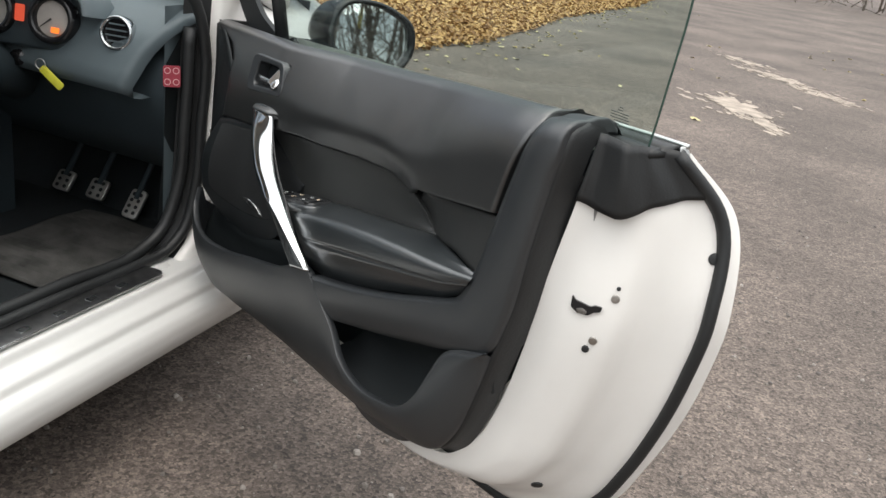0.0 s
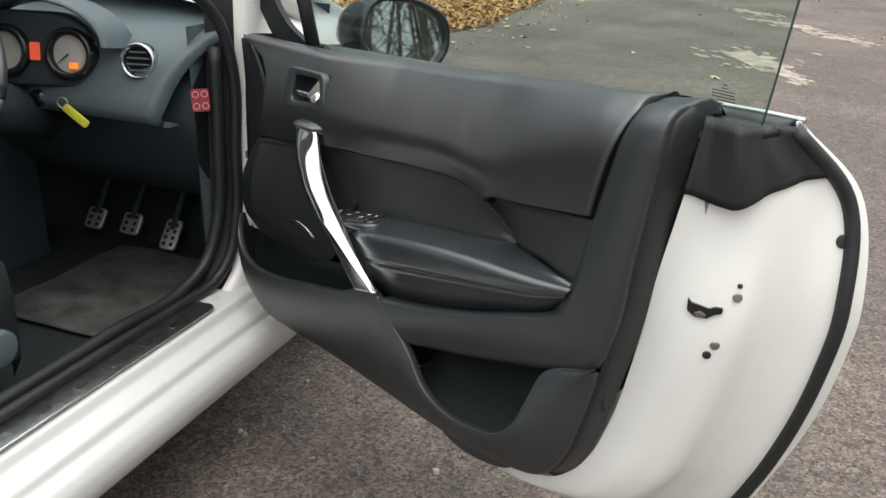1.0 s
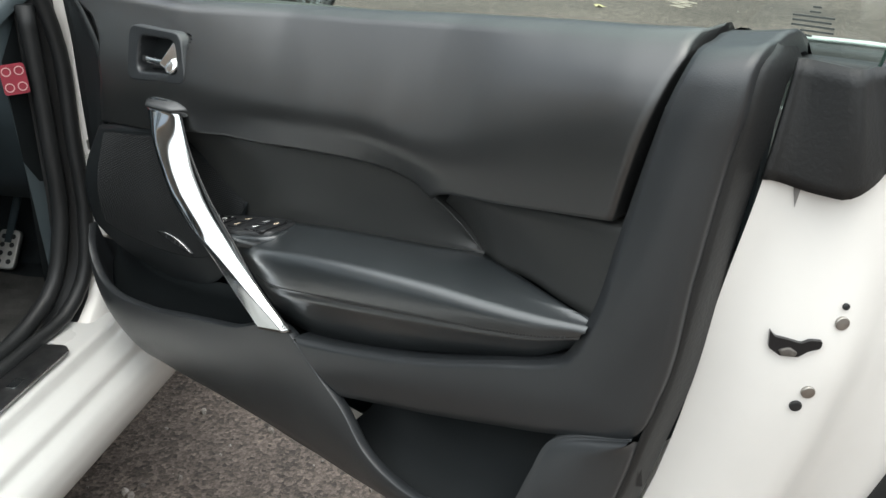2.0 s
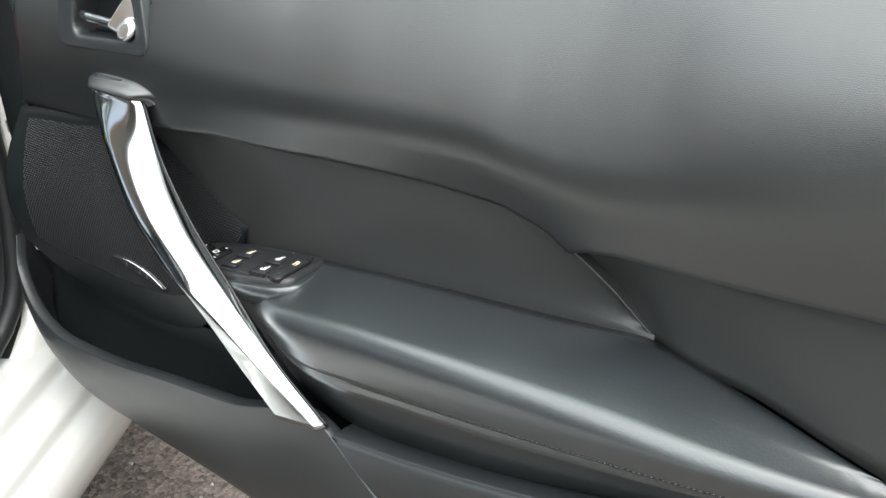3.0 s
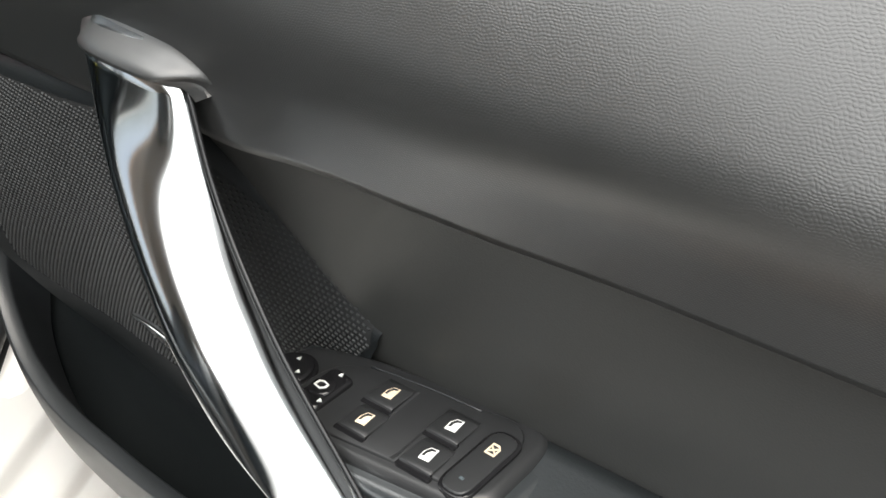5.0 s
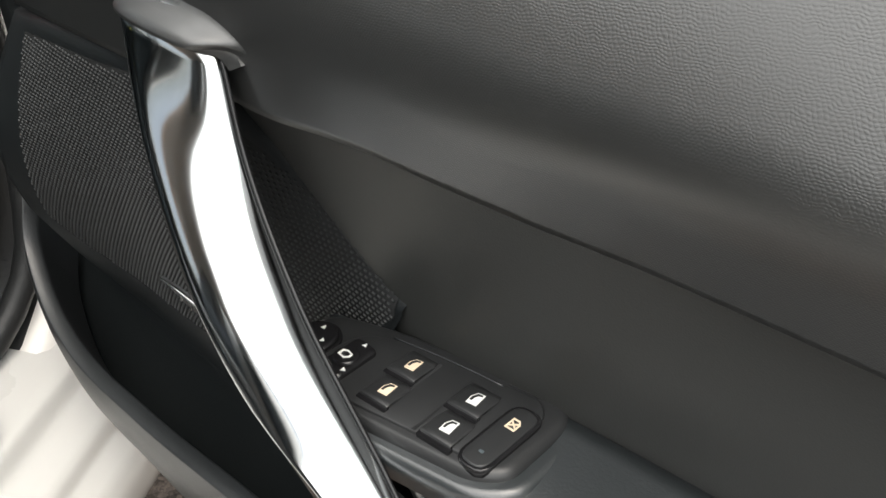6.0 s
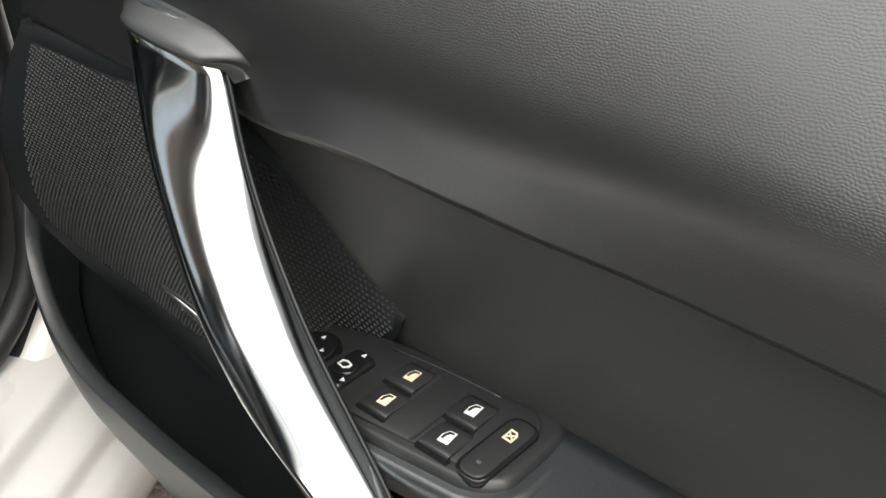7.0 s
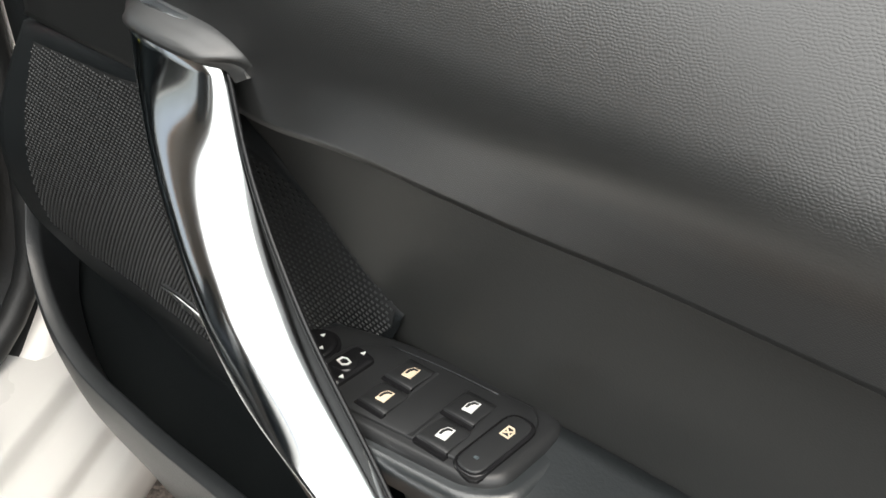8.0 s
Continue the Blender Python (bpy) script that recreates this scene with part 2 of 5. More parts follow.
def spline(points, n):
    """n points along a smooth curve through the given ones, evenly spaced by knot length."""
    P = [Vector(p) for p in points]
    d = [0.0]
    for a, b in zip(P, P[1:]):
        d.append(d[-1] + max((b - a).length, 1e-6))
    out = []
    for k in range(n):
        s = d[-1] * k / (n - 1)
        i = max(j for j in range(len(P) - 1) if d[j] <= s + 1e-9)
        u = (s - d[i]) / (d[i + 1] - d[i])
        h = d[i + 1] - d[i]

        def tangent(j):
            if j == 0:
                return (P[1] - P[0]) / (d[1] - d[0])
            if j == len(P) - 1:
                return (P[-1] - P[-2]) / (d[-1] - d[-2])
            a, b = (P[j] - P[j - 1]) / (d[j] - d[j - 1]), (P[j + 1] - P[j]) / (d[j + 1] - d[j])
            w = (d[j] - d[j - 1]) / (d[j + 1] - d[j - 1])
            return a * (1 - w) + b * w

        u2, u3 = u * u, u * u * u
        out.append(P[i] * (2 * u3 - 3 * u2 + 1) + tangent(i) * h * (u3 - 2 * u2 + u) + P[i + 1] * (3 * u2 - 2 * u3) + tangent(i + 1) * h * (u3 - u2))
    return out


def pairs(a, b, n):
    """Two curves sampled together, knot by knot, so that their points stay opposite each other."""
    both = [Vector((*p, *q)) for p, q in zip(a, b)]
    out = spline(both, n)
    return [Vector(v[:3]) for v in out], [Vector(v[3:]) for v in out]


def interp(x, table):
    xs, ys = zip(*table)
    return float(np.interp(x, xs, ys))


def ease(u):
    u = min(max(u, 0.0), 1.0)
    return u * u * (3 - 2 * u)


def loft(rows, ring=False, ends=False):
    bm = bmesh.new()
    vs = [[bm.verts.new(p) for p in row] for row in rows]
    for a, b in zip(vs, vs[1:]):
        m = len(a)
        for k in range(m if ring else m - 1):
            quad = [a[k], a[(k + 1) % m], b[(k + 1) % m], b[k]]
            if len({tuple(v.co) for v in quad}) == 4:
                bm.faces.new(quad)
    if ends:
        bm.faces.new(vs[0])
        bm.faces.new(vs[-1])
    return bm


def tube(path, radius, sides=10, squash=1.0):
    """A bar along a path; radius is a number or a function of the way along it."""
    rows = []
    n = len(path)
    side = None
    for k, p in enumerate(path):
        t = (path[min(k + 1, n - 1)] - path[max(k - 1, 0)]).normalized()
        if side is None:
            side = t.cross(Vector((0, 0, 1)) if abs(t.z) < 0.95 else Vector((0, 1, 0)))
        side = (side - t * side.dot(t)).normalized()
        up = side.cross(t)
        r = radius(k / (n - 1)) if callable(radius) else radius
        rows.append([p + side * math.cos(a) * r + up * math.sin(a) * r * squash for a in (2 * math.pi * j / sides for j in range(sides))])
    bm = loft(rows, True)
    bm.verts.ensure_lookup_table()
    bm.faces.new([bm.verts[j] for j in range(sides)])
    bm.faces.new([bm.verts[(n - 1) * sides + j] for j in range(sides)])
    return bm


def outline_solid(points, depth, m=Matrix.Identity(4), soft=0.0, segs=3):
    """A plate with the given outline in its local xy, its top rounded over by soft, its back at -depth."""
    bm = bmesh.new()
    c = sum((Vector((*p, 0)) for p in points), Vector()) / len(points)
    rows = []
    steps = [(0.0, -depth)]
    if soft:
        steps += [(soft * (1 - math.cos(a)), -soft + soft * math.sin(a)) for a in (math.pi / 2 * j / segs for j in range(segs + 1))]
    else:
        steps += [(0.0, 0.0)]
    for inset, h in steps:
        row = []
        for p in points:
            q = Vector((*p, 0))
            away = (q - c)
            row.append(bm.verts.new(m @ (q - away.normalized() * inset + Vector((0, 0, h)))))
        rows.append(row)
    n = len(points)
    for a, b in zip(rows, rows[1:]):
        for k in range(n):
            bm.faces.new((a[k], a[(k + 1) % n], b[(k + 1) % n], b[k]))
    bm.faces.new(rows[-1])
    bm.faces.new(rows[0][::-1])
    return bm


def rounded(points, r, n=4):
    """A closed outline with its corners rounded."""
    out = []
    P = [Vector(p) for p in points]
    for k, p in enumerate(P):
        a, b = P[k - 1] - p, P[(k + 1) % len(P)] - p
        q = min(r, a.length / 2.2, b.length / 2.2)
        s, e = p + a.normalized() * q, p + b.normalized() * q
        for j in range(n + 1):
            u = j / n
            out.append(tuple(s * (1 - u) ** 2 + p * 2 * u * (1 - u) + e * u * u))
    return out


def rect(w, h, r=0.002, cx=0.0, cy=0.0):
    return rounded([(cx - w / 2, cy - h / 2), (cx + w / 2, cy - h / 2), (cx + w / 2, cy + h / 2), (cx - w / 2, cy + h / 2)], r)


def disc(r, n=24, cx=0.0, cy=0.0, sy=1.0):
    return [(cx + r * math.cos(2 * math.pi * k / n), cy + r * sy * math.sin(2 * math.pi * k / n)) for k in range(n)]


def ring(r_out, r_in, depth, m, n=28, sy=1.0):
    rows = []
    for r, h in ((r_in, -depth), (r_in, -depth * 0.2), ((r_in * 0.75 + r_out * 0.25), 0), ((r_in * 0.25 + r_out * 0.75), 0), (r_out, -depth * 0.2), (r_out, -depth)):
        rows.append([m @ Vector((r * math.cos(2 * math.pi * k / n), r * sy * math.sin(2 * math.pi * k / n), h)) for k in range(n)])
    return loft(rows, True)


def facing(place, way, up=(0, 0, 1), roll=0.0):
    """A frame at place whose z looks along way, with y as near up as can be."""
    z = Vector(way).normalized()
    x = Vector(up).cross(z).normalized()
    y = z.cross(x)
    m = Matrix((x, y, z)).transposed().to_4x4()
    return Matrix.Translation(place) @ m @ pose(0, 0, 0, 0, 0, roll)


# ---- ground ----
def road_edge(y):
    """Where the leaf-strewn verge begins: x of the road's edge at y."""
    return interp(y, [(-30, 8.0), (-4, -2.2), (4.0, -4.8), (6.0, -5.8), (9.1, -8.1), (12.8, -10.2), (60, -42)])


def ground():
    bm = bmesh.new()
    bmesh.ops.create_grid(bm, x_segments=2, y_segments=2, size=400)
    ob = part("ground", bm, M_ASPHALT)
    tagged(ob, "worn grey-brown asphalt road strewn with grit", "road", kind="structure")


ground()

# ---- the door: x along it from the hinges, -y the lined side, z up ----
DOOR = thing("car_door", (0.6, 0.1, 0.25), "open white car door with black lining and a chrome pull handle", "car door")

TOP = [(0.0, 0.881), (0.32, 0.893), (0.5, 0.905), (0.62, 0.914), (0.77, 0.928), (0.9, 0.941), (1.0, 0.951), (1.09, 0.953)]
LOW = [(0.0, 0.700), (0.133, 0.718), (0.25, 0.733), (0.37, 0.7505), (0.43, 0.7535), (0.5, 0.758), (0.63, 0.771), (0.70, 0.769), (0.732, 0.760), (0.748, 0.7545), (0.764, 0.770), (0.79, 0.7805), (0.85, 0.790), (0.99, 0.816)]
DEEP = [(0.0, 0.0), (0.2, 0.0), (0.37, 0.012), (0.5, 0.026), (0.63, 0.036), (0.70, 0.041), (0.752, 0.043), (0.79, 0.030), (0.85, 0.020), (0.99, 0.003)]
FRONT = [(0.70, 0.10), (0.72, 0.122), (0.78, 0.140), (0.837, 0.126), (0.862, 0.092), (0.874, 0.040), (0.882, -0.02), (0.889, -0.045), (0.96, -0.05)]
GAP = [(0.60, 0.93), (0.678, 0.950), (0.725, 0.969), (0.82, 0.992), (0.884, 1.008), (0.916, 1.017), (0.944, 1.024), (0.96, 1.020)]


def broad(x, table, w=0.035):
    """A table's value, averaged over a stretch round x."""
    return sum(interp(x + w * d, table) for d in (-1, -0.5, 0, 0.5, 1)) / 5


WAIST = [(0.0, 0.006), (0.32, 0.006), (0.40, 0.010), (0.54, 0.016), (0.70, 0.021), (0.80, 0.019), (0.90, 0.012), (1.0, 0.006)]


# the lining's lower edge stands proud of the insert, and so a little higher than the joint behind it
LOW = [(x, z + 0.49 * max(0.0, broad(x, DEEP) + 0.008 - broad(x, WAIST)) * ease((x - 0.30) / 0.12) * (1 - ease((x - 0.73) / 0.034)) * (1 - 0.78 * ease((x - 0.40) / 0.16) * (1 - 0.4 * ease((x - 0.64) / 0.08)))) for x, z in LOW]


def face_depth(x, z):
    """The upper lining: it hangs over a little at its lower edge, is fullest below half height and leans back to the window."""
    low, top, waist = broad(x, LOW), interp(x, TOP), broad(x, WAIST)
    foot, head = waist + (0.35 + 0.48 * ease((x - 0.40) / 0.16) * (1 - ease((x - 0.72) / 0.08))) * (broad(x, DEEP) + 0.008 - waist), interp(x, [(0.3, 0.042), (0.40, 0.056), (0.5, 0.072), (0.75, 0.072), (0.88, 0.056), (0.97, 0.040)])
    power = interp(x, [(0.0, 1.8), (0.3, 1.8), (0.45, 1.3), (0.6, 1.15), (0.8, 1.3), (0.97, 3.2)])
    y = 0.0
    for d in (-0.014, -0.007, 0.0, 0.007, 0.014):
        h = z + d * min(1.0, (top - z) / 0.03) - low - 0.045
        if h > 0:
            y += (waist + (head - waist) * min(1.0, h / (top - low - 0.045)) ** power) / 5
        else:
            y += (waist - (foot - waist) * h / 0.045) / 5
    # padded swelling beside the pull handle
    return y - 0.0045 * math.exp(-(((x - 0.374) / 0.026) ** 2) - ((z - 0.752) / 0.020) ** 2)


def upper_panel():
    rows = []
    nx, nz = 120, 40
    for j in range(nz + 1):
        v = j / nz
        row = []
        for i in range(nx + 1):
            u = i / nx
            x = 0.1 + 0.88 * u
            for _ in range(3):
                lo, hi = interp(x, LOW), interp(x, TOP)
                z = lo + (hi - lo) * v
                x0, x1 = interp(z, FRONT), interp(z, GAP) - 0.012
                x = x0 + (x1 - x0) * u
            row.append(Vector((x, face_depth(x, z), z)))
        rows.append(row)
    # the lower edge turns in, the top rolls over to the window
    rows.insert(0, [p + Vector((0, 0.012, 0.001)) for p in rows[0]])
    last = rows[-1]
    for dy, dz in ((0.004, 0.0030), (0.011, 0.0068), (0.019, 0.0092), (0.027, 0.0085), (0.033, 0.003), (0.035, -0.015)):
        rows.append([p + Vector((0, dy, dz)) for p in last])
    # both ends turn in
    for r in rows:
        r.insert(0, r[0] + Vector((-0.002, 0.006, 0)))
        r.insert(0, r[0] + Vector((-0.004, 0.05, -0.004)))
        r.append(r[-1] + Vector((0.001, 0.004, 0)))
        r.append(r[-1] + Vector((0.001, 0.03, 0)))
    bm = loft(rows)
    gone = [q for q in bm.faces if abs((c := q.calc_center_median()).x - 0.298) < 0.054 and abs(c.z - 0.837 - 0.12 * (c.x - 0.298)) < 0.026 and c.y < 0.04]
    bmesh.ops.delete(bm, geom=gone, context="FACES")
    return part("upper_panel", bm, M_GRAIN, DOOR, "grained soft black upper lining")


upper_panel()


def front_flange():
    """The return of the lining towards the hinges."""
    a = [(-0.045, 0.060, 0.884), (0.085, 0.022, 0.862), (0.124, 0.014, 0.834), (0.140, 0.012, 0.785), (0.121, 0.012, 0.722), (0.09, 0.022, 0.66), (0.04, 0.032, 0.585), (0.014, 0.038, 0.53)]
    b = [(-0.060, 0.062, 0.876), (0.006, 0.034, 0.846), (0.018, 0.030, 0.812), (0.020, 0.028, 0.765), (0.018, 0.028, 0.705), (0.012, 0.030, 0.645), (-0.006, 0.036, 0.580), (-0.012, 0.042, 0.530)]
    a, b = pairs(a, b, 40)
    rows = [[p + Vector((0.003, 0.004, 0)) for p in a]]
    for k in range(6):
        v = k / 5
        rows.append([p.lerp(q, v) + Vector((0, 0.006 * math.sin(math.pi * v), 0)) for p, q in zip(a, b)])
    rows.append([q + Vector((-0.003, 0.05, 0)) for q in b])
    part("front_flange", loft(rows), M_PIT, DOOR, "black return of the lining at the hinges")


front_flange()

# insert between the upper lining and the armrest
SEAM = [(0.265, 0.034, 0.736), (0.30, 0.032, 0.742), (0.37, 0.030, 0.7475), (0.5, 0.043, 0.757), (0.63, 0.051, 0.770), (0.70, 0.055, 0.768), (0.735, 0.057, 0.757), (0.770, 0.059, 0.738), (0.806, 0.058, 0.714)]
BACK = [(0.29, 0.044, 0.610), (0.36, 0.042, 0.637), (0.43, 0.042, 0.656), (0.52, 0.047, 0.669), (0.63, 0.049, 0.686), (0.70, 0.052, 0.697), (0.74, 0.054, 0.703), (0.775, 0.056, 0.709), (0.808, 0.058, 0.715)]


def insert_panel():
    a, b = pairs(SEAM, BACK, 60)
    rows = [[p + Vector((0, 0.015, 0.0005)) for p in a], [p + Vector((0, 0.0005, 0.0003)) for p in a], list(a), [p + Vector((0, 0.0, -0.0012)) for p in a]]
    for k in range(1, 9):
        v = k / 8
        rows.append([p.lerp(q, v) + Vector((0, 0.004 * math.sin(math.pi * v), 0)) for p, q in zip(a, b)])
    rows.append([p + Vector((0, 0.001, -0.02)) for p in b])
    part("insert_panel", loft(rows), M_INSERT, DOOR, "smooth dark grey leather insert")


insert_panel()


def rear_insert():
    top = [(0.752, 0.062, 0.755), (0.768, 0.053, 0.769), (0.79, 0.0445, 0.778), (0.85, 0.034, 0.787), (0.93, 0.024, 0.801), (0.988, 0.016, 0.811)]
    low = [(0.795, 0.062, 0.716), (0.812, 0.057, 0.711), (0.835, 0.047, 0.713), (0.88, 0.034, 0.720), (0.93, 0.018, 0.722), (0.972, 0.006, 0.723)]
    a, b = pairs(top, low, 40)
    rows = [[p + Vector((0, 0.016, 0.0)) for p in a], [p + Vector((0, 0.002, -0.001)) for p in a]]
    for k in range(9):
        v = k / 8
        rows.append([p.lerp(q, v) + Vector((0, 0.006 * math.sin(math.pi * v) * (1 - i / 39), -0.003 * (1 - v))) for i, (p, q) in enumerate(zip(a, b))])
    rows.append([p + Vector((0, 0.015, -0.004)) for p in b])
    part("rear_insert", loft(rows), M_INSERT, DOOR, "dark leather corner insert behind the armrest")


rear_insert()


def armrest():
    back = [(0.375, 0.041, 0.632), (0.45, 0.044, 0.648), (0.53, 0.047, 0.665), (0.63, 0.049, 0.684), (0.74, 0.054, 0.701), (0.806, 0.057, 0.712), (0.88, 0.034, 0.718), (0.93, 0.018, 0.720), (0.973, 0.005, 0.722)]
    crest = [(0.425, 0.014, 0.620), (0.500, -0.012, 0.646), (0.54, -0.023, 0.657), (0.63, -0.028, 0.678), (0.74, -0.027, 0.697), (0.81, -0.024, 0.706), (0.88, -0.019, 0.712), (0.93, -0.012, 0.716), (0.972, -0.003, 0.720)]
    foot = [(0.530, 0.004, 0.552), (0.600, -0.004, 0.562), (0.63, -0.006, 0.570), (0.68, -0.006, 0.583), (0.76, -0.005, 0.608), (0.82, -0.002, 0.629), (0.88, 0.002, 0.650), (0.92, 0.004, 0.667), (0.957, 0.008, 0.690)]
    n = 60
    a, b = pairs(back, crest, n)
    _, c = pairs(crest, foot, n)
    rows = [[p + Vector((0, 0.004, -0.015)) for p in a]]
    for k in range(7):
        v = k / 7
        rows.append([p.lerp(q + Vector((0, 0.016, 0.001)), v) + Vector((0, 0, 0.002 * math.sin(math.pi * v) * ease((i - 12) / 10))) for i, (p, q) in enumerate(zip(a, b))])

    def size(i):
        return (0.25 + 0.75 * ease(i / 10)) * min(1.0, (b[i].z - c[i].z) / 0.075)

    # rounded crest, padded upper face down to the seam, plainer face set back below it
    for dy, dz in ((0.011, 0.0006), (0.006, -0.0006), (0.002, -0.0032), (-0.0012, -0.0075), (-0.003, -0.013)):
        rows.append([p + Vector((0, dy, dz)) * size(i) for i, p in enumerate(b)])
    for v, out in ((0.28, -0.0085), (0.36, -0.0105), (0.41, -0.0110), (0.425, -0.0085), (0.45, -0.0085), (0.48, -0.0105), (0.53, -0.0100), (0.58, -0.0080), (0.75, -0.004), (1.0, 0.0)):
        rows.append([p.lerp(q, v) + Vector((0, out, 0)) * size(i) for i, (p, q) in enumerate(zip(b, c))])
    rows.append([p + Vector((0, 0.02, -0.004)) for p in c])
    part("armrest", loft(rows), M_LEATHER, DOOR, "padded black leather armrest with stitching")
    # stitch line under the crest
    line = [p.lerp(q, 0.395) + Vector((0, -0.0108, 0)) * size(i) for i, (p, q) in enumerate(zip(b, c))]
    bm = bmesh.new()
    fine = spline(line, 150)
    for k in range(8, 146):
        p, q = fine[k], fine[k + 1]
        d = (q - p) * 0.33
        t = tube([p - d, p, p + d], 0.0006, 5)
        me = bpy.data.meshes.new("tmp")
        t.to_mesh(me)
        t.free()
        bm.from_mesh(me)
        bpy.data.meshes.remove(me)
    st = part("stitching", bm, M_SWITCH, DOOR, "black thread stitching")
    st["kind"] = "stuff"


armrest()

RIM = [(0.026, 0.0, 0.528), (0.044, -0.015, 0.494), (0.085, -0.027, 0.470), (0.14, -0.033, 0.459), (0.228, -0.031, 0.466), (0.351, -0.027, 0.495), (0.454, -0.025, 0.521), (0.59, -0.026, 0.560)]
POCKET = [(0.595, -0.026, 0.556), (0.63, -0.026, 0.530), (0.672, -0.026, 0.500), (0.71, -0.03, 0.466), (0.768, -0.032, 0.449), (0.832, -0.032, 0.456), (0.892, -0.030, 0.479), (0.918, -0.026, 0.512), (0.932, -0.016, 0.556), (0.946, -0.006, 0.593), (1.022, 0.002, 0.630)]
HEM = [(0.012, 0.045, 0.48), (0.018, 0.02, 0.41), (0.05, 0.01, 0.362), (0.12, 0.0, 0.343), (0.218, 0.0, 0.345), (0.37, 0.0, 0.360), (0.47, 0.0, 0.368), (0.565, 0.0, 0.373)]
HEM2 = [(0.57, 0.0, 0.3735), (0.60, 0.0, 0.375), (0.65, 0.0, 0.377), (0.71, 0.0, 0.381), (0.79, 0.0, 0.390), (0.87, 0.0, 0.404), (0.950, 0.0, 0.435), (0.985, 0.0, 0.485), (1.004, 0.0, 0.54), (1.017, 0.0, 0.59), (1.0245, 0.002, 0.6285)]


def lower_skin(rim, hem, n, lip, name, label, outward):
    a, b = pairs(rim, hem, n)
    rows = [[p + Vector((0, dy, dz)) for p in a] for dy, dz in ((0.030, -0.07), (lip + 0.0015, -0.004), (lip, -0.0008), (lip - 0.0012, 0.0), (0.0012, 0.0), (0.0002, -0.0006), (0.0, -0.0018))]
    for k in range(10):
        v = (k / 9)
        rows.append([p.lerp(q, v) + Vector((0, -outward * math.sin(math.pi * v) ** 0.8, -0.003 * (k == 0))) for p, q in zip(a, b)])
    for dy, dz in ((0.006, -0.004), (0.02, -0.007), (0.06, -0.008)):
        rows.append([q + Vector((dz * 0.0, dy, dz)) for q in b])
    return part(name, loft(rows), M_TRIM, DOOR, label)


def lower_panel():
    rim, hem = RIM + POCKET, HEM + HEM2
    lower_skin(rim, hem, 150, 0.012, "lower_panel", "black plastic lower lining with a long pocket rim", 0.010)


lower_panel()


def carrier_panel():
    """The piece that frames the armrest from below and behind and runs up to the window."""
    top = [(0.592, -0.026, 0.5615), (0.685, -0.023, 0.585), (0.794, -0.018, 0.618), (0.879, -0.010, 0.650), (0.930, -0.004, 0.670), (0.955, -0.001, 0.690), (0.971, 0.0, 0.725), (0.993, 0.004, 0.82), (1.008, 0.007, 0.886), (1.016, 0.009, 0.918), (1.022, 0.016, 0.940), (1.022, 0.030, 0.951), (1.020, 0.056, 0.954)]
    low = [(0.662, -0.018, 0.510), (0.73, -0.012, 0.528), (0.80, -0.008, 0.548), (0.88, -0.004, 0.574), (0.946, 0.0, 0.596), (1.022, 0.002, 0.632), (1.037, 0.003, 0.677), (1.051, 0.005, 0.790), (1.062, 0.008, 0.881), (1.069, 0.009, 0.924), (1.070, 0.016, 0.949), (1.070, 0.030, 0.9595), (1.068, 0.056, 0.9615)]
    a, b = pairs(top, low, 90)
    rows = [[p + Vector((0, dy, dz)) for p in a] for dy, dz in ((0.03, -0.003), (0.016, -0.0005), (0.014, 0.0), (0.002, 0.0), (0.0005, -0.0006), (0.0, -0.002))]
    for k in range(9):
        v = k / 8
        rows.append([p.lerp(q, v) + Vector((0, -0.005 * math.sin(math.pi * v), 0)) for p, q in zip(a, b)])
    for dx, dy in ((0.001, 0.005), (0.0015, 0.015), (0.0015, 0.07)):
        rows.append([q + Vector((dx, dy * (1 - 0.75 * ease((q.z - 0.88) / 0.05)), -0.001 - 0.25 * dy * ease((q.z - 0.88) / 0.05))) for q in b])
    for r in rows:
        z = r[-1]
        for dy, dz in ((0.012, 0.003), (0.03, 0.003), (0.047, -0.004), (0.052, -0.03)):
            r.append(z + Vector((0, dy, dz)))
    part("carrier_panel", loft(rows), M_TRIM, DOOR, "black plastic frame piece of the door lining")


carrier_panel()


def lining_seal():
    ridge = spline([(1.070, 0.046, 0.9585), (1.0718, 0.020, 0.947), (1.0712, 0.013, 0.923), (1.064, 0.012, 0.881), (1.053, 0.009, 0.790), (1.039, 0.006, 0.677), (1.027, 0.004, 0.625), (1.019, 0.003, 0.59), (1.006, 0.002, 0.54), (0.987, 0.002, 0.485), (0.952, 0.003, 0.434), (0.90, 0.006, 0.406), (0.84, 0.012, 0.391)], 70)
    rows = [[p + Vector((dx, dy, dz)) for p in ridge] for dx, dy, dz in ((-0.002, 0.006, 0.002), (0.0015, 0.007, 0.0), (0.0035, 0.012, -0.001), (0.004, 0.03, -0.004), (0.004, 0.045, -0.016))]
    part("lining_seal", loft(rows), M_RUBBER, DOOR, "black rubber edge of the door lining")


lining_seal()


